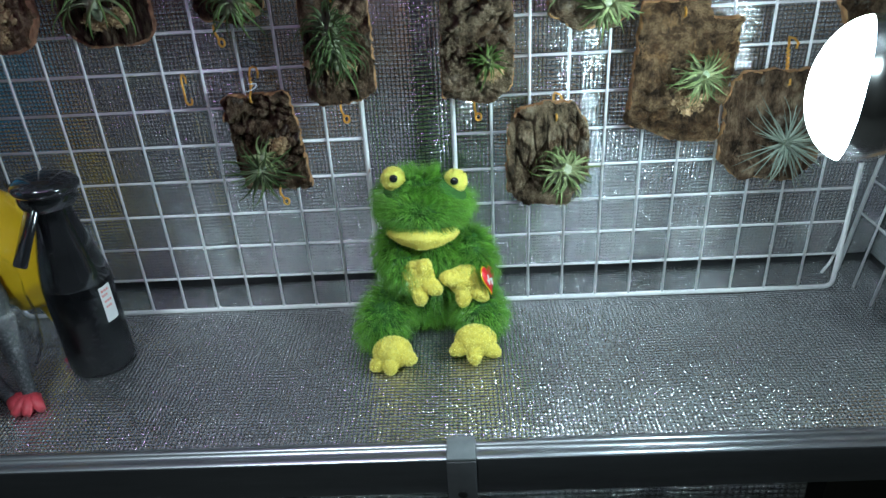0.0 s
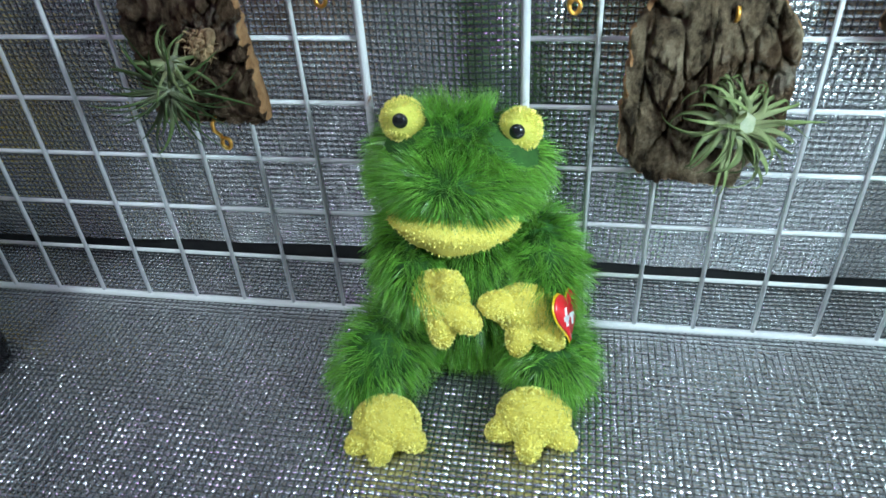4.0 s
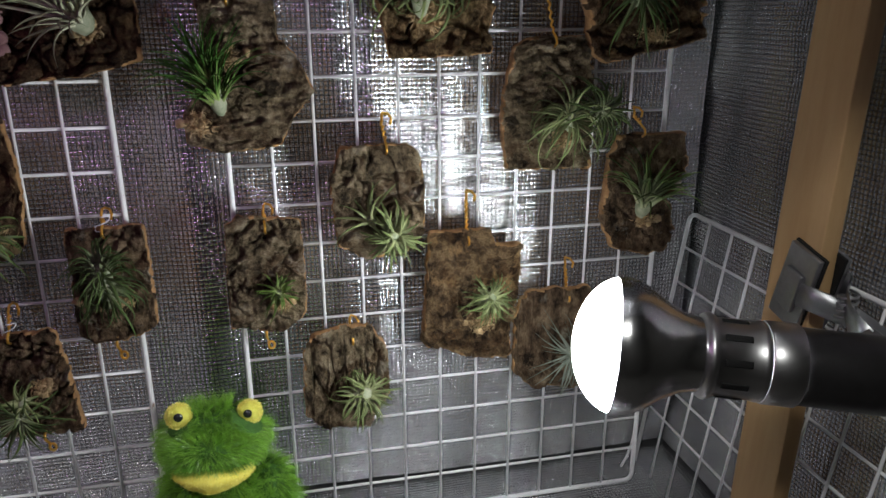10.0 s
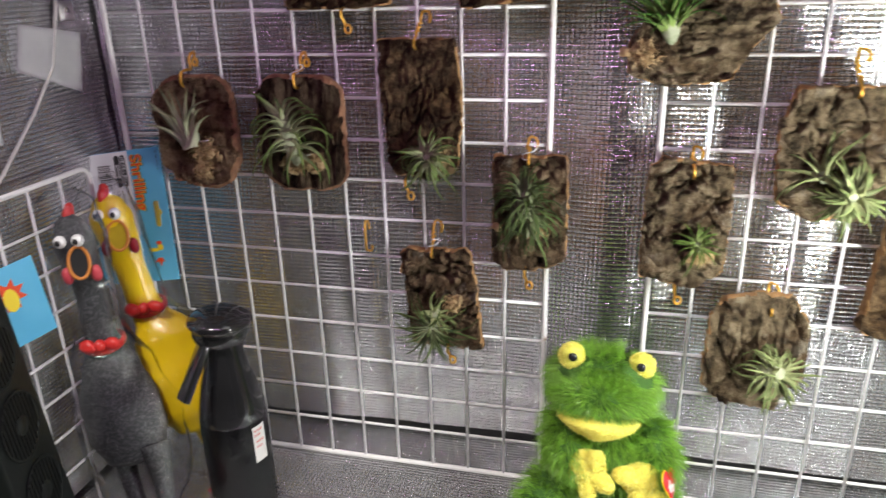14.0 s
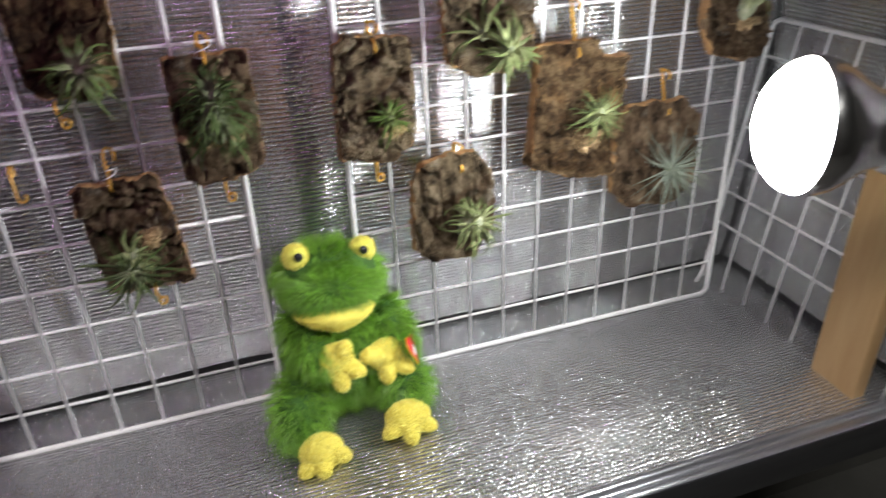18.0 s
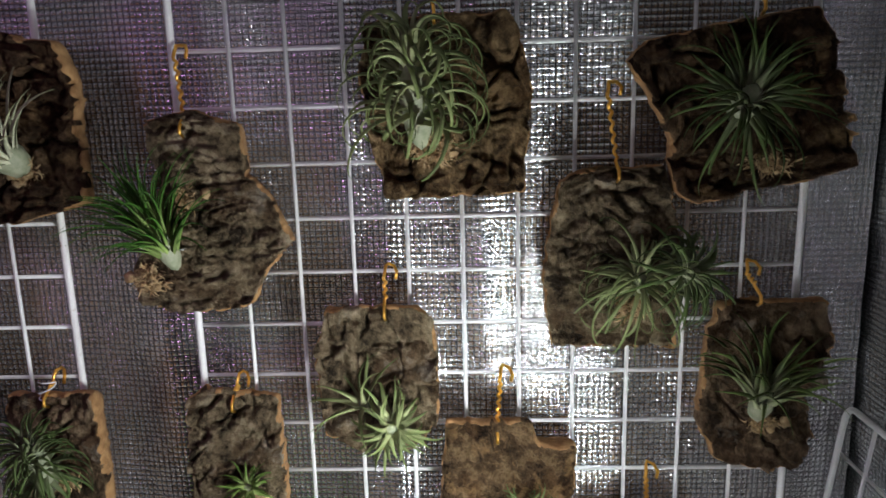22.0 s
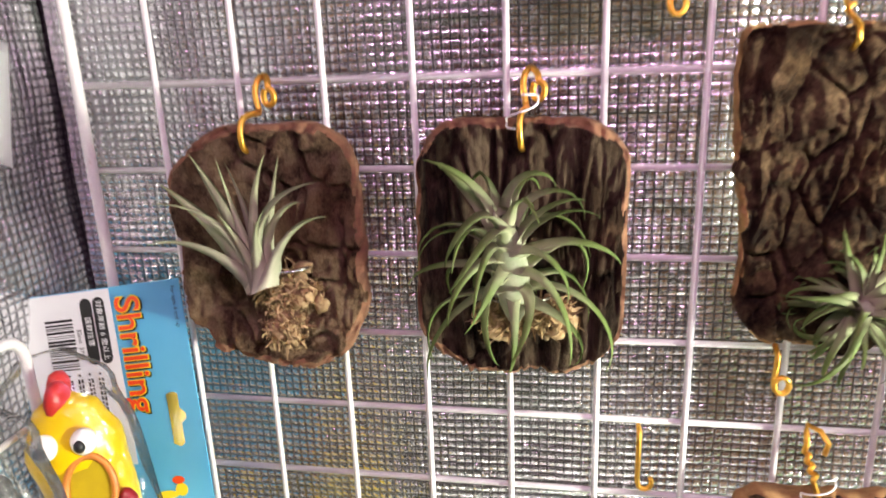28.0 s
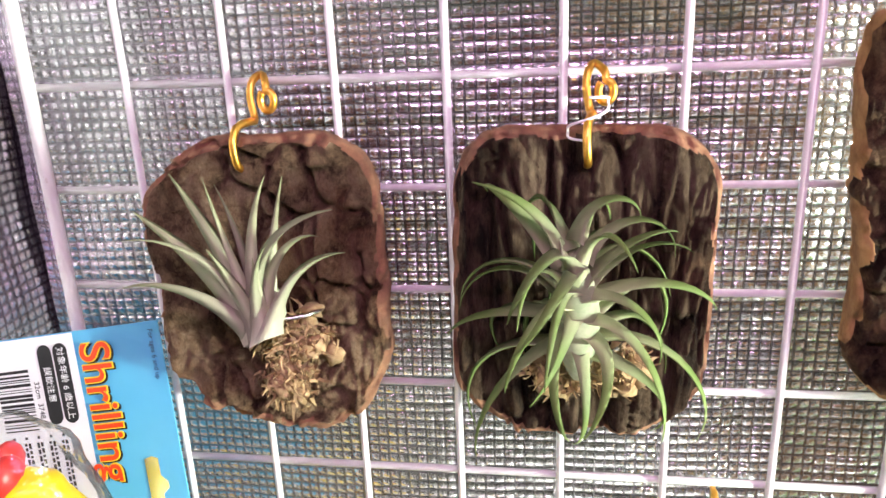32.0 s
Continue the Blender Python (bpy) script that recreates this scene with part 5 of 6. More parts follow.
    tagged(strands([p for p, d in pile for _ in range(3)], [d + V(*rng.normal(size=3)) * 0.5 for p, d in pile for _ in range(3)], 0.0015, 0.0011, 0.2, "terry_yellow", "lip_pile", lip, 2, "", 0.6, 11), kind="stuff")
    for e, pu in eyes:
        ey = part("eye", ball(bmesh.new(), e - o, (0.0113, 0.0106, 0.0113), None, 3, 0.04), "eye_yellow", head, "yellow plush eye bulge")
        bm = ball(bmesh.new(), pu - o, (0.0041, 0.0028, 0.0041), None, 3)
        part("pupil", bm, "glossy_black", ey)
        nap_p, nap_d = on_ball(rng, 1300, e - o, (0.0113, 0.0106, 0.0113), I)
        k = (np.linalg.norm(nap_p - np.array(pu - o), axis=1) > 0.0062)
        tagged(strands(nap_p[k], nap_d[k], 0.0013, 0.0009, 0.2, "terry_yellow", "eye_pile", ey, 2, "", 0.3, 9), kind="stuff")
    # heart-shaped paper tag
    outline = []
    for k in range(28):
        a = 2 * math.pi * k / 28
        outline.append((0.00092 * 16 * math.sin(a) ** 3, 0.00092 * (13 * math.cos(a) - 5 * math.cos(2 * a) - 2 * math.cos(3 * a) - math.cos(4 * a))))
    m = Matrix.Translation(V(0.0215, 0.5800, 0.0760) - o) @ Euler((radians(68), radians(24), radians(64))).to_matrix().to_4x4()
    tag = part("tag", slab(bmesh.new(), outline, -0.0004, 0.0004, m), "tag_red", t, "red heart-shaped paper tag")
    bm = bmesh.new()
    for x0, y0, x1, y1 in ((-0.006, -0.004, 0.000, -0.0015), (-0.004, -0.007, -0.0015, 0.003), (0.001, -0.003, 0.0065, -0.0008), (0.0030, -0.007, 0.0052, -0.001)):
        box(bm, (x0, y0, 0.00045), (x1, y1, 0.0008), 0, m)
    part("tag_mark", bm, "white_plastic", tag, smooth=False)
    part("tag_edge", slab(bmesh.new(), [(x * 1.09, y * 1.09) for x, y in outline], -0.0012, -0.0006, m), "rubber_yellow", tag)


plush_frog()


# ---- black spray bottle ----
def spray_bottle():
    c = V(-0.372, 0.573, 0)
    t = thing("spray_bottle", "glossy black continuous spray bottle with a price sticker", "spray bottle", place=tuple(c))
    t.location, t.scale = (-0.369, 0.575, 0), (0.95, 0.95, 0.94)
    I4 = Matrix.Identity(4)
    prof = [(0.0, 0.0012), (0.028, 0.0012), (0.0310, 0.003), (0.0322, 0.007), (0.0322, 0.100), (0.0318, 0.104)]
    part("tank", lathe(bmesh.new(), prof, I4, 48), "satin_black", t, "finely textured black tank")
    prof = [(0.0318, 0.1042), (0.0322, 0.106), (0.0305, 0.118), (0.0265, 0.138), (0.0215, 0.158), (0.0185, 0.172), (0.0175, 0.186), (0.0175, 0.200)]
    part("shoulder", lathe(bmesh.new(), prof, I4, 48), "glossy_black", t)
    tilt = Euler((radians(-6), radians(4), radians(20))).to_matrix()
    bm = ball(bmesh.new(), V(0.003, -0.003, 0.2075), (0.0295, 0.0345, 0.0125), tilt, 4)
    head = part("head", bm, "glossy_black", t)
    bm = lathe(bmesh.new(), [(0.0225, -0.012), (0.0255, -0.008), (0.0265, -0.002), (0.0255, 0.004)], Matrix.Translation(V(0.002, -0.003, 0.200)), 40)
    part("head_collar", bm, "glossy_black", head)
    a, b = V(-0.006, -0.020, 0.190), V(-0.016, -0.050, 0.146)
    d = (b - a).normalized()
    q = d.to_track_quat("Z", "Y").to_matrix().to_4x4()
    bm = bmesh.new()
    box(bm, (-0.012, -0.0035, -0.004), (0.012, 0.0035, (b - a).length), 0.0025, Matrix.Translation(a) @ q @ Matrix.Rotation(radians(25), 4, "Z"))
    part("trigger", bm, "glossy_black", t)
    bm = bmesh.new()
    n = 8
    for k in range(n):
        a0, a1 = radians(-30 + 26 * k / n), radians(-30 + 26 * (k + 1) / n)
        vs = [bm.verts.new((0.0326 * math.cos(x), 0.0326 * math.sin(x), z)) for x, z in ((a0, 0.060), (a1, 0.060), (a1, 0.100), (a0, 0.100))]
        bm.faces.new(vs)
    label = part("sticker", bm, "paper_label", t, "white price sticker with faint red print")
    bm = bmesh.new()
    for z, w0, w1 in ((0.094, -27, -9), (0.089, -27, -14), (0.082, -25, -8), (0.076, -25, -12)):
        for k in range(3):
            a0, a1 = radians(w0 + (w1 - w0) * k / 3), radians(w0 + (w1 - w0) * (k + 0.7) / 3)
            vs = [bm.verts.new((0.0329 * math.cos(x), 0.0329 * math.sin(x), zz)) for x, zz in ((a0, z), (a1, z), (a1, z + 0.0026), (a0, z + 0.0026))]
            bm.faces.new(vs)
    part("sticker_print", bm, "print_red", label)


spray_bottle()


# ---- rubber chickens in clear bags ----
def loft(bm, pts, radii, flat, flat_dir, segs=28, wrinkle=0.0, seed=0.0):
    """A smooth body round a bent line, squeezed by the factor flat along flat_dir."""
    P, R = [], []
    n = len(pts)
    for i in range(n - 1):
        p0, p1, p2, p3 = (Vector(pts[max(i - 1, 0)]), Vector(pts[i]), Vector(pts[i + 1]), Vector(pts[min(i + 2, n - 1)]))
        for k in range(4):
            f = k / 4
            P.append(0.5 * ((2 * p1) + (p2 - p0) * f + (2 * p0 - 5 * p1 + 4 * p2 - p3) * f * f + (3 * p1 - p0 - 3 * p2 + p3) * f ** 3))
            R.append(radii[i] + (radii[i + 1] - radii[i]) * (f * f * (3 - 2 * f)))
    P.append(Vector(pts[-1]))
    R.append(radii[-1])
    fd = Vector(flat_dir).normalized()
    rings = []
    for i, (p, r) in enumerate(zip(P, R)):
        d = (P[min(i + 1, len(P) - 1)] - P[max(i - 1, 0)]).normalized()
        u = (fd - d * fd.dot(d)).normalized()
        w = d.cross(u)
        ring = []
        for k in range(segs):
            a = 2 * math.pi * k / segs
            q = 1 + wrinkle * noise.noise(Vector((math.cos(a) * 3, math.sin(a) * 3, i * 0.35 + seed)))
            ring.append(bm.verts.new(p + (u * math.cos(a) * flat + w * math.sin(a)) * r * q))
        rings.append(ring)
    for a, b in zip(rings, rings[1:]):
        for k in range(segs):
            bm.faces.new((a[k], a[(k + 1) % segs], b[(k + 1) % segs], b[k]))
    bm.faces.new(rings[0][::-1])
    bm.faces.new(rings[-1])
    return bm


def squeeze_chicken(label, o, spine, radii, legs, feet, skin, comb, bow, face, foot_mat, mouth_mat, bag):
    o = Vector(o)
    t = thing("rubber_chicken", label, "squeaky toy", "rubber chickens", tuple(o))
    if skin == "rubber_yellow":
        t.location = o + V(0.003, 0, -0.003)
    toward = V(0.42, -0.75, 0.25).normalized()
    L = lambda p: V(*p) - o
    part("body", loft(bmesh.new(), [L(p) for p in spine], radii, 0.72, toward, 30, 0.05, 2), skin, t)
    for pts in legs:
        part("leg", loft(bmesh.new(), [L(p) for p in pts], [0.014, 0.0085, 0.0065, 0.006][:len(pts)], 0.9, toward, 14), skin, t)
    for p, d in feet:
        bm = bmesh.new()
        for ang in (-32, 0, 32):
            dd = Matrix.Rotation(radians(ang), 3, "Z") @ Vector(d)
            tube(bm, [L(p), L(p) + dd * 0.012 + V(0, 0, 0.001), L(p) + dd * 0.024], [0.0065, 0.006, 0.0035], 10)
        part("foot", bm, foot_mat, t)
    bm = bmesh.new()
    for p, rr in comb:
        ball(bm, L(p), rr, None, 2, 0.1)
    part("comb", bm, "rubber_red", t)
    bp, br = bow
    bm = bmesh.new()
    side = toward.cross(V(0, 0, 1)).normalized()
    lathe(bm, [(br, -0.004), (br + 0.0022, -0.002), (br + 0.0022, 0.002), (br, 0.004)], Matrix.Translation(L(bp)) @ Matrix.Rotation(radians(8), 4, "X"), 24)
    for s in (-1, 1):
        ball(bm, L(bp) + toward * (br + 0.001) + side * s * 0.010, (0.0088, 0.005, 0.0062), None, 2, 0.2)
    ball(bm, L(bp) + toward * (br + 0.003), (0.005, 0.005, 0.006), None, 2)
    part("bow_tie", bm, "rubber_red", t, "red rubber bow tie")
    eye_mid, eye_gap, mouth, mw, mh = face
    for s in (-1, 1):
        e = part("eye", ball(bmesh.new(), L(eye_mid) + side * s * eye_gap, (0.0048, 0.0050, 0.0055), None, 3), "white_plastic", t, "bulging white eye")
        part("pupil", ball(bmesh.new(), L(eye_mid) + side * s * eye_gap + toward * 0.0042 + side * 0.001 - V(0, 0, 0.001), (0.0023, 0.0023, 0.0028), None, 2), "ink_black", e)
    mm = aim(L(mouth), toward)
    up = (mm.to_3x3().inverted() @ V(0, 0, 1))
    ang = math.atan2(up.y, up.x)
    ring = []
    for k in range(24):
        a = 2 * math.pi * k / 24
        x, y = mh * math.cos(a), mw * math.sin(a)
        ring.append(mm @ V(x * math.cos(ang) - y * math.sin(ang), x * math.sin(ang) + y * math.cos(ang), 0.002))
    beak = part("beak", tube(bmesh.new(), ring, 0.0014, 10, True), "beak_orange", t, "open orange beak rim")
    inner = bmesh.new()
    inner.faces.new([inner.verts.new(p - toward * 0.0005) for p in ring])
    part("throat", inner, mouth_mat, beak)
    for s in (-1, 1):
        ball_at = L(mouth) + side * s * (mw + 0.003) - V(0, 0, mh * 0.8)
        part("wattle", ball(bmesh.new(), ball_at, (0.005, 0.004, 0.008), None, 2, 0.1), foot_mat, t)
    if bag:
        pts, rr = bag
        ob = part("bag", loft(bmesh.new(), [L(p) for p in pts], rr, 0.74, toward, 40, 0.13, 5), "bag_film", t, "clear crinkled plastic bag")
        ob.visible_shadow = False
    return t


squeeze_chicken("grey rubber chicken with a red bow in a clear bag", (-0.447, 0.535, 0.0),
    [(-0.484, 0.556, 0.291), (-0.483, 0.554, 0.284), (-0.481, 0.552, 0.268), (-0.480, 0.553, 0.248), (-0.480, 0.556, 0.222), (-0.479, 0.557, 0.186), (-0.478, 0.557, 0.168), (-0.475, 0.556, 0.145), (-0.469, 0.551, 0.115), (-0.460, 0.545, 0.088), (-0.452, 0.540, 0.066), (-0.450, 0.539, 0.058)],
    [0.004, 0.012, 0.0165, 0.0150, 0.0125, 0.0130, 0.0150, 0.0255, 0.0340, 0.0345, 0.0265, 0.010],
    [[(-0.470, 0.545, 0.078), (-0.461, 0.534, 0.048), (-0.442, 0.519, 0.022), (-0.424, 0.508, 0.010)], [(-0.432, 0.541, 0.078), (-0.421, 0.530, 0.050), (-0.413, 0.518, 0.028), (-0.407, 0.510, 0.012)]],
    [((-0.424, 0.509, 0.0085), (0.9, -0.35, -0.05)), ((-0.407, 0.510, 0.0105), (0.25, -0.9, -0.12))],
    "rubber_grey", [((-0.484, 0.556, 0.291), (0.004, 0.006, 0.007)), ((-0.486, 0.560, 0.294), (0.003, 0.005, 0.006))],
    ((-0.477, 0.557, 0.170), 0.0165), ((-0.4760, 0.5412, 0.2725), 0.0068, (-0.4705, 0.5420, 0.2535), 0.0082, 0.0135), "rubber_pink", "ink_black",
    ([(-0.489, 0.558, 0.312), (-0.487, 0.556, 0.298), (-0.484, 0.554, 0.268), (-0.481, 0.556, 0.230), (-0.479, 0.557, 0.186), (-0.470, 0.553, 0.140), (-0.460, 0.548, 0.105), (-0.450, 0.540, 0.070), (-0.438, 0.529, 0.036), (-0.420, 0.515, 0.012)], [0.012, 0.024, 0.027, 0.024, 0.022, 0.038, 0.045, 0.044, 0.038, 0.012]))
squeeze_chicken("yellow rubber chicken with a red bow hanging in a clear bag", (-0.445, 0.60, 0.0),
    [(-0.488, 0.605, 0.297), (-0.487, 0.604, 0.290), (-0.485, 0.603, 0.275), (-0.482, 0.604, 0.254), (-0.476, 0.604, 0.226), (-0.469, 0.604, 0.196), (-0.464, 0.604, 0.180), (-0.452, 0.604, 0.155), (-0.440, 0.604, 0.122), (-0.428, 0.602, 0.092), (-0.420, 0.600, 0.070), (-0.417, 0.599, 0.062)],
    [0.004, 0.013, 0.0185, 0.0170, 0.0135, 0.0140, 0.0165, 0.0290, 0.0400, 0.0400, 0.0290, 0.010],
    [[(-0.435, 0.604, 0.082), (-0.424, 0.603, 0.050), (-0.410, 0.597, 0.026), (-0.399, 0.590, 0.012)], [(-0.412, 0.606, 0.082), (-0.408, 0.610, 0.050), (-0.400, 0.612, 0.026), (-0.391, 0.610, 0.012)]],
    [((-0.399, 0.590, 0.010), (0.2, -0.9, -0.1)), ((-0.391, 0.610, 0.010), (0.2, -0.9, -0.1))],
    "rubber_yellow", [((-0.487, 0.601, 0.2965), (0.004, 0.007, 0.008)), ((-0.489, 0.605, 0.300), (0.0035, 0.006, 0.007))],
    ((-0.466, 0.604, 0.188), 0.0165), ((-0.4805, 0.592, 0.2820), 0.0070, (-0.4735, 0.5935, 0.2620), 0.0088, 0.0135), "rubber_dark_red", "beak_olive",
    ([(-0.496, 0.608, 0.312), (-0.493, 0.607, 0.296), (-0.489, 0.606, 0.272), (-0.478, 0.606, 0.228), (-0.469, 0.606, 0.190), (-0.452, 0.606, 0.150), (-0.438, 0.606, 0.112), (-0.426, 0.604, 0.076), (-0.412, 0.601, 0.036), (-0.400, 0.598, 0.010)], [0.010, 0.022, 0.025, 0.023, 0.022, 0.038, 0.046, 0.045, 0.036, 0.012]))


def lettering(text, size, m, mat, parent, name="lettering", depth=0.0002, fat=0.0):
    cu = bpy.data.curves.new(name, "FONT")
    cu.body, cu.size, cu.extrude, cu.offset = text, size, depth, fat
    cu.align_x, cu.align_y = "CENTER", "CENTER"
    tmp = new("tmp", cu)
    bpy.context.view_layer.update()
    me = bpy.data.meshes.new_from_object(tmp.evaluated_get(bpy.context.evaluated_depsgraph_get()))
    bpy.data.objects.remove(tmp)
    me.name = name
    me.materials.clear()
    me.materials.append(MATS[mat])
    ob = new(name, me)
    ob.parent = parent
    ob.matrix_local = m
    return ob


def header_card():
    """Blue and white header card of the toy, hanging on the grid in the corner."""
    t = thing("toy_header_card", "blue and white printed cardboard toy header on the grid", "packaging card", place=(0, 0, 0))
    W, H = 0.0418, 0.0630
    face = pose(0, 0, 0, 78, 0, 0) @ pose(0, 0, 0, 0, 0, 8.2)
    t.location = V(-0.453, 0.6475, 0.329) - face @ V(W, H, 0)
    part("card", slab(bmesh.new(), [(-W, -H), (W, -H), (W, H), (-W, H)], -0.0006, 0.0, face), "card_blue", t, smooth=False)
    part("white_panel", slab(bmesh.new(), [(-W + 0.0004, -0.018), (0.0075, -0.018), (0.0075, H - 0.0004), (-W + 0.0004, H - 0.0004)], 0.0002, 0.0004, face), "card_white", t, smooth=False)
    bm = bmesh.new()
    rng = random.Random(9)
    y = H - 0.012
    while y > H - 0.036:
        w = rng.choice((0.0003, 0.0005, 0.0008, 0.0011))
        box(bm, (-0.0270, y - w, 0.0005), (-0.0130, y, 0.0006), 0, face)
        y -= w + rng.choice((0.0004, 0.0006, 0.0009))
    tagged(part("barcode", bm, "ink_black", t, smooth=False), kind="stuff")
    for x, txt in ((0.0015, "\u5bfe\u8c61\u5e74\u9f62 6 \u6b73\u4ee5\u4e0a"), (-0.0050, "\u8aa4\u98f2\u6ce8\u610f")):
        pts = []
        for cy, a0 in ((H - 0.0065, 0), (H - 0.0310, 180)):
            pts += [(x + 0.0029 * math.cos(radians(a0 + 20 * k)), cy + 0.0029 * math.sin(radians(a0 + 20 * k))) for k in range(10)]
        pill = part("black_pill", slab(bmesh.new(), pts, 0.0005, 0.0006, face), "ink_black", t, smooth=False)
        lettering(txt, 0.0034, face @ pose(x, H - 0.0187, 0.0007, 0, 0, -90), "card_white", pill, depth=0.00005)
    lettering("32cm  3748", 0.0030, face @ pose(-0.0105, H - 0.024, 0.0005, 0, 0, -90), "ink_black", t, depth=0.00005)
    for k, fat, mat, dx, dy in ((0, 0.00055, "ink_black", 0.0006, -0.0006), (1, 0.00055, "ink_yellow", 0, 0), (2, 0.0001, "ink_red", 0, 0)):
        lettering("Shrilling", 0.0168, face @ pose(0.0152 + dx, H - 0.0310 + dy, 0.0005 + 0.0003 * k, 0, 0, -90), mat, t, "title_lettering", 0.0001, fat)
    lettering("For ages 6 and up", 0.0026, face @ pose(0.0385, H - 0.0120, 0.0003, 0, 0, -90), "ink_navy", t, depth=0.00005)
    bm = bmesh.new()
    rng = random.Random(3)
    for row in range(5):
        x = -0.0035 - row * 0.0052
        box(bm, (x - 0.0005, H - 0.0385, 0.0005), (x + 0.0005, H - 0.0375, 0.0006), 0, face)
        for col in range(2):
            yy = H - 0.040
            while yy > H - 0.066:
                w = rng.uniform(0.0008, 0.0022)
                box(bm, (x - 0.0012 + col * 0.0016, yy - w, 0.0005), (x - 0.0002 + col * 0.0016, yy, 0.0006), 0, face)
                yy -= w + 0.0007
    tagged(part("small_print", bm, "ink_black", t, "fine black print", smooth=False), kind="stuff")
    hole = [(0.0270, -0.004), (0.0270, 0.0125), (0.0300, 0.0135), (0.0325, 0.0125), (0.0325, 0.0060), (0.0350, 0.0035), (0.0350, 0.0010), (0.0325, -0.001), (0.0325, -0.010), (0.0300, -0.0115), (0.0270, -0.010)]
    part("hang_hole", slab(bmesh.new(), hole, 0.0002, 0.0003, face), "steel_wire", t, "hang slot showing the foil", smooth=False)
    bm = bmesh.new()
    for ox, oy, rx, ry, a in ((0.020, -0.0330, 0.0055, 0.0018, 15), (0.027, -0.0310, 0.0030, 0.0030, 0)):
        slab(bm, [(ox + rx * math.cos(radians(k * 24)), oy + ry * math.sin(radians(k * 24))) for k in range(15)], 0.0003, 0.0005, face)
    part("printed_bird", bm, "ink_yellow", t, smooth=False)
    bm = bmesh.new()
    slab(bm, [(0.0262 + 0.0030 * math.cos(radians(k * 24)), -0.0265 + 0.0018 * math.sin(radians(k * 24))) for k in range(15)], 0.0005, 0.0007, face)
    slab(bm, [(0.022, -0.041), (0.019, -0.046), (0.023, -0.044), (0.025, -0.049), (0.027, -0.044), (0.030, -0.045), (0.027, -0.041)], 0.0003, 0.0005, face)
    part("printed_splash", bm, "ink_red", t, smooth=False)


header_card()


def second_card():
    t = thing("toy_header_card", "small blue toy header card with a red splash behind the fan", "packaging card", place=(-0.4955, 0.489, 0.236))
    face = pose(0, 0, 0, 90, 0, 72) @ pose(0, 0, 0, 0, 0, 6)
    part("card", slab(bmesh.new(), [(-0.046, -0.036), (0.028, -0.036), (0.028, 0.032), (-0.046, 0.032)], -0.0006, 0, face), "card_blue", t, smooth=False)
    star = []
    for k in range(16):
        r = 0.014 if k % 2 else 0.008
        star.append((0.002 + r * math.cos(radians(k * 22.5)), 0.008 + r * math.sin(radians(k * 22.5))))
    part("printed_splash", slab(bmesh.new(), star, 0.0002, 0.0004, face), "ink_red", t, smooth=False)
    part("printed_bird", slab(bmesh.new(), [(0.002 + 0.006 * math.cos(radians(k * 24)), 0.004 + 0.010 * math.sin(radians(k * 24))) for k in range(15)], 0.0005, 0.0007, face), "ink_yellow", t, smooth=False)


second_card()


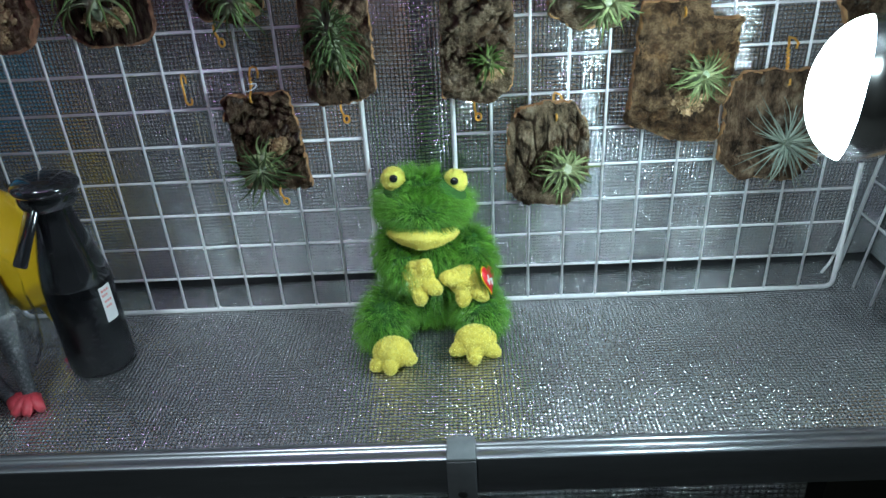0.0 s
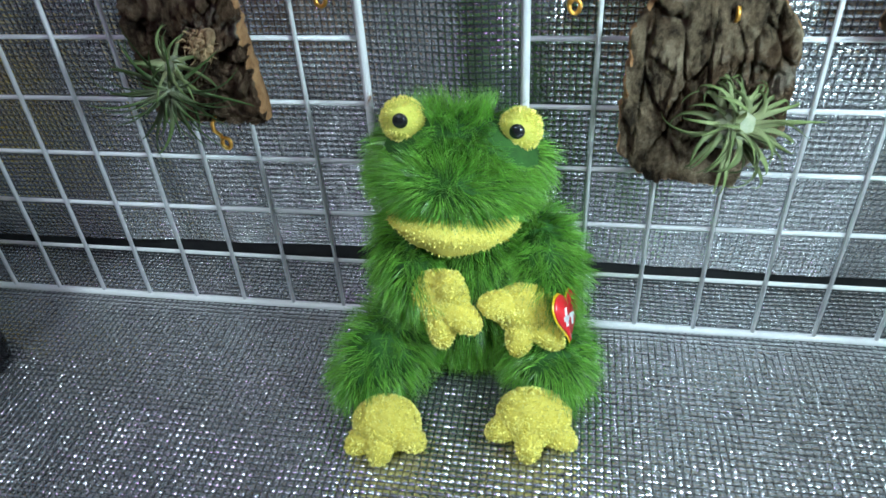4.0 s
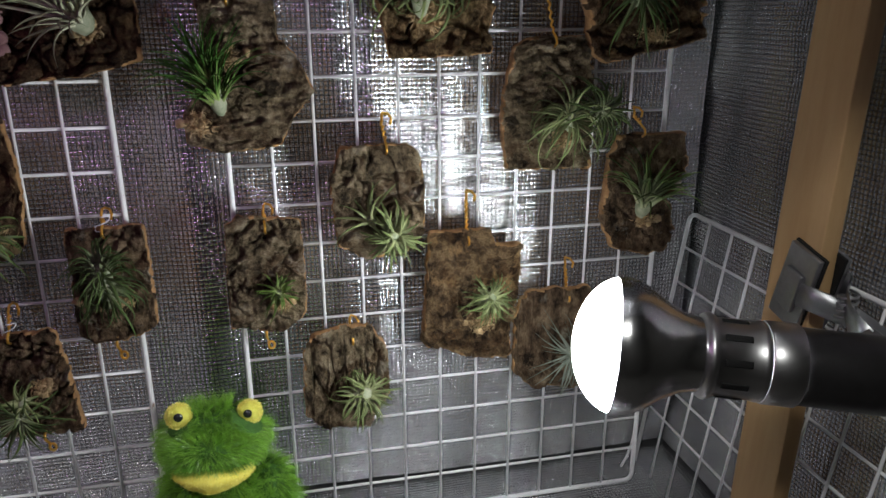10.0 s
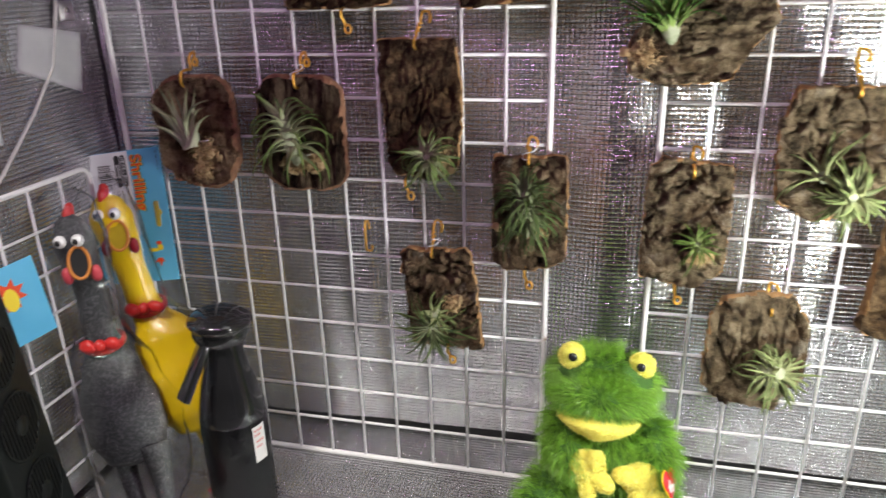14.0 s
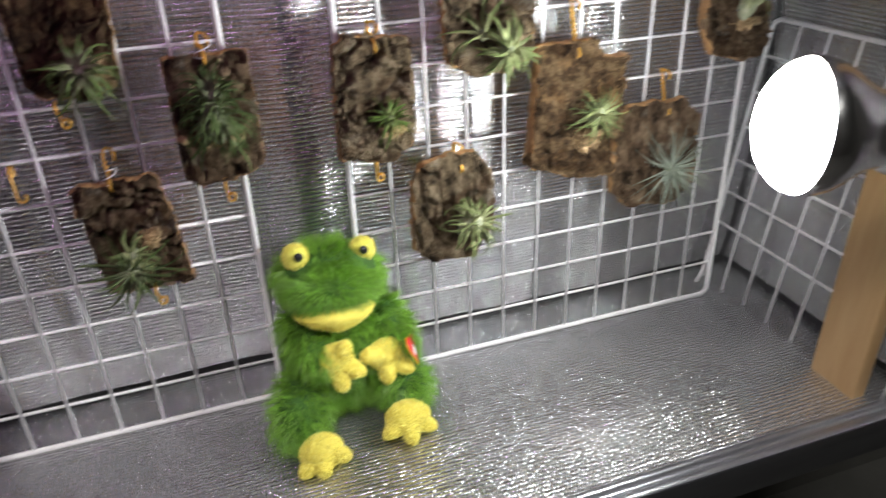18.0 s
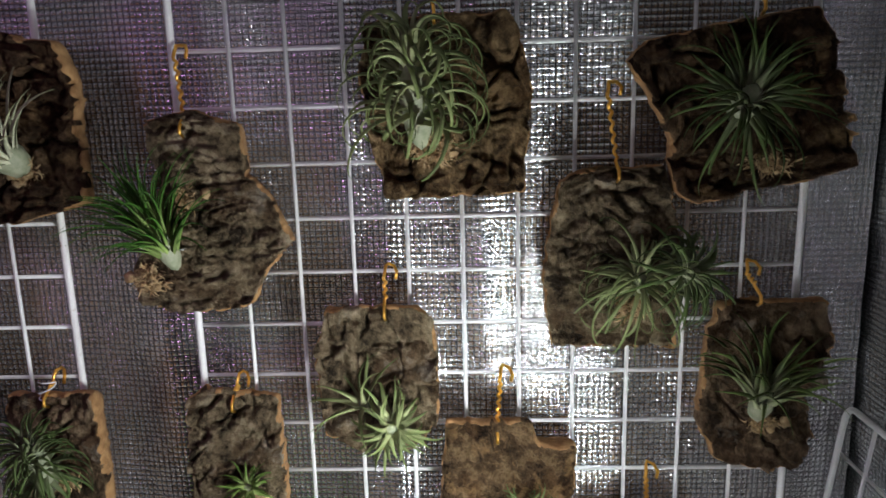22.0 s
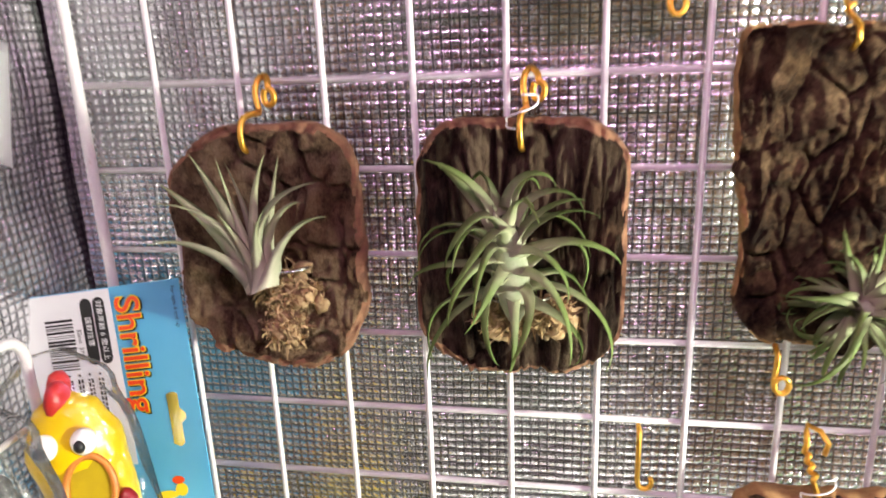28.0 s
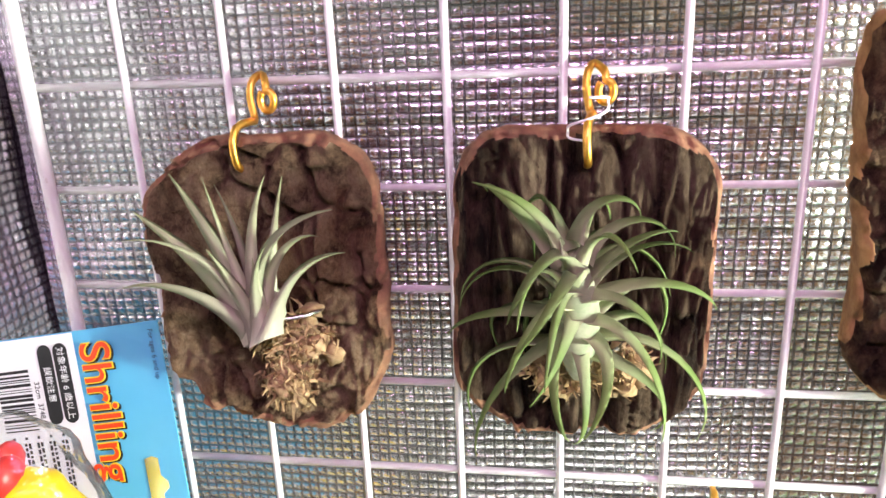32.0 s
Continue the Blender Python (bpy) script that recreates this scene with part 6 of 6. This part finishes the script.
# ---- three-fan blower on its stand ----
def fan_tower():
    lo, hi = V(-0.431, 0.4225, 0.078), V(-0.4405, 0.412, 0.284)
    axis = (hi - lo).normalized()
    t = thing("fan_tower", "black plastic three-fan blower standing on a clamp base", "fan", place=(-0.48, 0.43, 0.0))
    o = V(-0.48, 0.43, 0.0)
    front = V(0.93, 0.33, 0.0)
    front = (front - axis * front.dot(axis)).normalized()
    side = axis.cross(front)
    m = Matrix((side, axis, front)).transposed().to_4x4()
    m.translation = lo - o
    H = (hi - lo).length
    bm = bmesh.new()
    box(bm, (-0.034, 0, -0.034), (0.034, H, 0.0), 0.003, m)
    part("housing", bm, "device_black", t)
    for k, h in enumerate((0.046, 0.104, 0.162)):
        c = V(0, h, 0)
        bm = bmesh.new()
        lathe(bm, [(0.0255, 0.0004), (0.0262, 0.0012), (0.0250, 0.0014), (0.0235, 0.0004)], m @ Matrix.Translation(c), 36)
        gr = part("fan_grille", bm, "device_black", t)
        bm = bmesh.new()
        bm.faces.new([bm.verts.new(m @ (c + V(0.0235 * math.cos(2 * math.pi * i / 30), 0.0235 * math.sin(2 * math.pi * i / 30), 0.0003))) for i in range(30)])
        part("fan_well", bm, "dark_hole", gr)
        for i in range(-5, 6):
            y = i * 0.0042
            half = math.sqrt(max(0.0235 ** 2 - y * y, 1e-6))
            bm = bmesh.new()
            box(bm, (y - 0.0008, -half, 0.0006), (y + 0.0008, half, 0.0016), 0, m @ Matrix.Translation(c))
            part("slat", bm, "device_black", gr, smooth=False)
        bm = bmesh.new()
        lathe(bm, [(0.0075, 0.0017), (0.0070, 0.0022), (0.0, 0.0022)], m @ Matrix.Translation(c), 20)
        part("hub", bm, "device_black", gr)
    for y in (0.0095, H - 0.010):
        for x in (-0.028,):
            bm = bmesh.new()
            lathe(bm, [(0.0035, 0.0003), (0.0030, 0.0008), (0.0, 0.0006)], m @ Matrix.Translation(V(x, y, 0)), 16)
            part("screw", bm, "dark_hole", t)
    bm = bmesh.new()
    box(bm, V(-0.470, 0.404, 0.040) - o, V(-0.438, 0.440, 0.084) - o, 0.004)
    part("neck", bm, "device_black", t)
    bm = bmesh.new()
    box(bm, V(-0.500, 0.395, 0.0185) - o, V(-0.448, 0.452, 0.044) - o, 0.004, Matrix.Rotation(radians(-12), 4, "Z"))
    part("clamp_base", bm, "device_black", t)
    for k in range(3):
        pts = [V(-0.456 + 0.0022 * k, 0.408, 0.047) - o, V(-0.447 + 0.002 * k, 0.404, 0.040) - o, V(-0.444 + 0.002 * k, 0.400, 0.026) - o, V(-0.446 + 0.002 * k, 0.398, 0.019) - o]
        part("copper_lace", tube(bmesh.new(), pts, 0.0011, 6), "copper_lace", t, "reddish brown lace round the base")


fan_tower()


def wood_strip():
    t = thing("wood_strip", "pale planed wood strip lying on the foil", "wood strip", place=(-0.47, 0.45, 0.0))
    bm = bmesh.new()
    box(bm, (-0.017, -0.11, 0.001), (0.017, 0.056, 0.0185), 0.001, Matrix.Rotation(radians(-14), 4, "Z"))
    part("board", bm, "pine_pale", t, smooth=False)


wood_strip()


# ---- taped cables on the side foil ----
def tape(pts, label):
    cy, cz = sum(p[0] for p in pts) / 4, sum(p[1] for p in pts) / 4
    t = thing("tape_patch", label, "tape", "white tape patches", (-0.5235, cy, cz))
    bm = bmesh.new()
    n = 10
    grid = []
    for i in range(n + 1):
        row = []
        for j in range(n + 1):
            u, v = i / n, j / n
            y = (pts[0][0] * (1 - u) + pts[1][0] * u) * (1 - v) + (pts[3][0] * (1 - u) + pts[2][0] * u) * v
            z = (pts[0][1] * (1 - u) + pts[1][1] * u) * (1 - v) + (pts[3][1] * (1 - u) + pts[2][1] * u) * v
            row.append(bm.verts.new((0.0022 * math.exp(-((u - 0.45) * 7) ** 2) + 0.0005 * noise.noise(V(y * 90, z * 90, 0)), y - cy, z - cz)))
        grid.append(row)
    for i in range(n):
        for j in range(n):
            bm.faces.new((grid[i][j], grid[i + 1][j], grid[i + 1][j + 1], grid[i][j + 1]))
    bmesh.ops.solidify(bm, geom=bm.faces[:], thickness=0.0004)
    part("tape", bm, "tape_white", t)


tape([(0.590, 0.442), (0.660, 0.430), (0.648, 0.378), (0.578, 0.405)], "white square of tape holding a pale cable")
tape([(0.478, 0.403), (0.552, 0.404), (0.547, 0.351), (0.470, 0.352)], "white strip of tape holding a black cable")
t = thing("pale_cable", "thin pale cable taped to the side foil", "cable", place=(-0.522, 0.62, 0.42))
wire("cable", [V(-0.522, y, z) - V(-0.522, 0.62, 0.42) for y, z in ((0.640, 0.470), (0.630, 0.440), (0.617, 0.405), (0.585, 0.370), (0.540, 0.330), (0.490, 0.290), (0.450, 0.262), (0.400, 0.240), (0.330, 0.225))], 0.0014, "cable_white", t)
t = thing("black_cable", "thin black cable running down the side foil", "cable", place=(-0.522, 0.51, 0.40))
wire("cable", [V(-0.522, y, z) - V(-0.522, 0.51, 0.40) for y, z in ((0.518, 0.560), (0.515, 0.470), (0.512, 0.420), (0.510, 0.380), (0.506, 0.330), (0.503, 0.270), (0.500, 0.200), (0.496, 0.150))], 0.0022, "cable_black", t)
t = thing("binder_clip", "small dark metal clip above the tape on the foil", "clip", place=(-0.5235, 0.644, 0.449))
bm = bmesh.new()
box(bm, (-0.001, -0.009, -0.008), (0.0045, 0.009, 0.009), 0.0018)
part("clip_body", bm, "socket_metal", t)
bm = lathe(bmesh.new(), [(0.003, 0.0046), (0.0028, 0.0052), (0.0, 0.0052)], Matrix.Translation((0, 0, 0)) @ pose(0, 0, 0.001, 0, 90, 0), 16)
part("rivet", bm, "steel_wire", t)
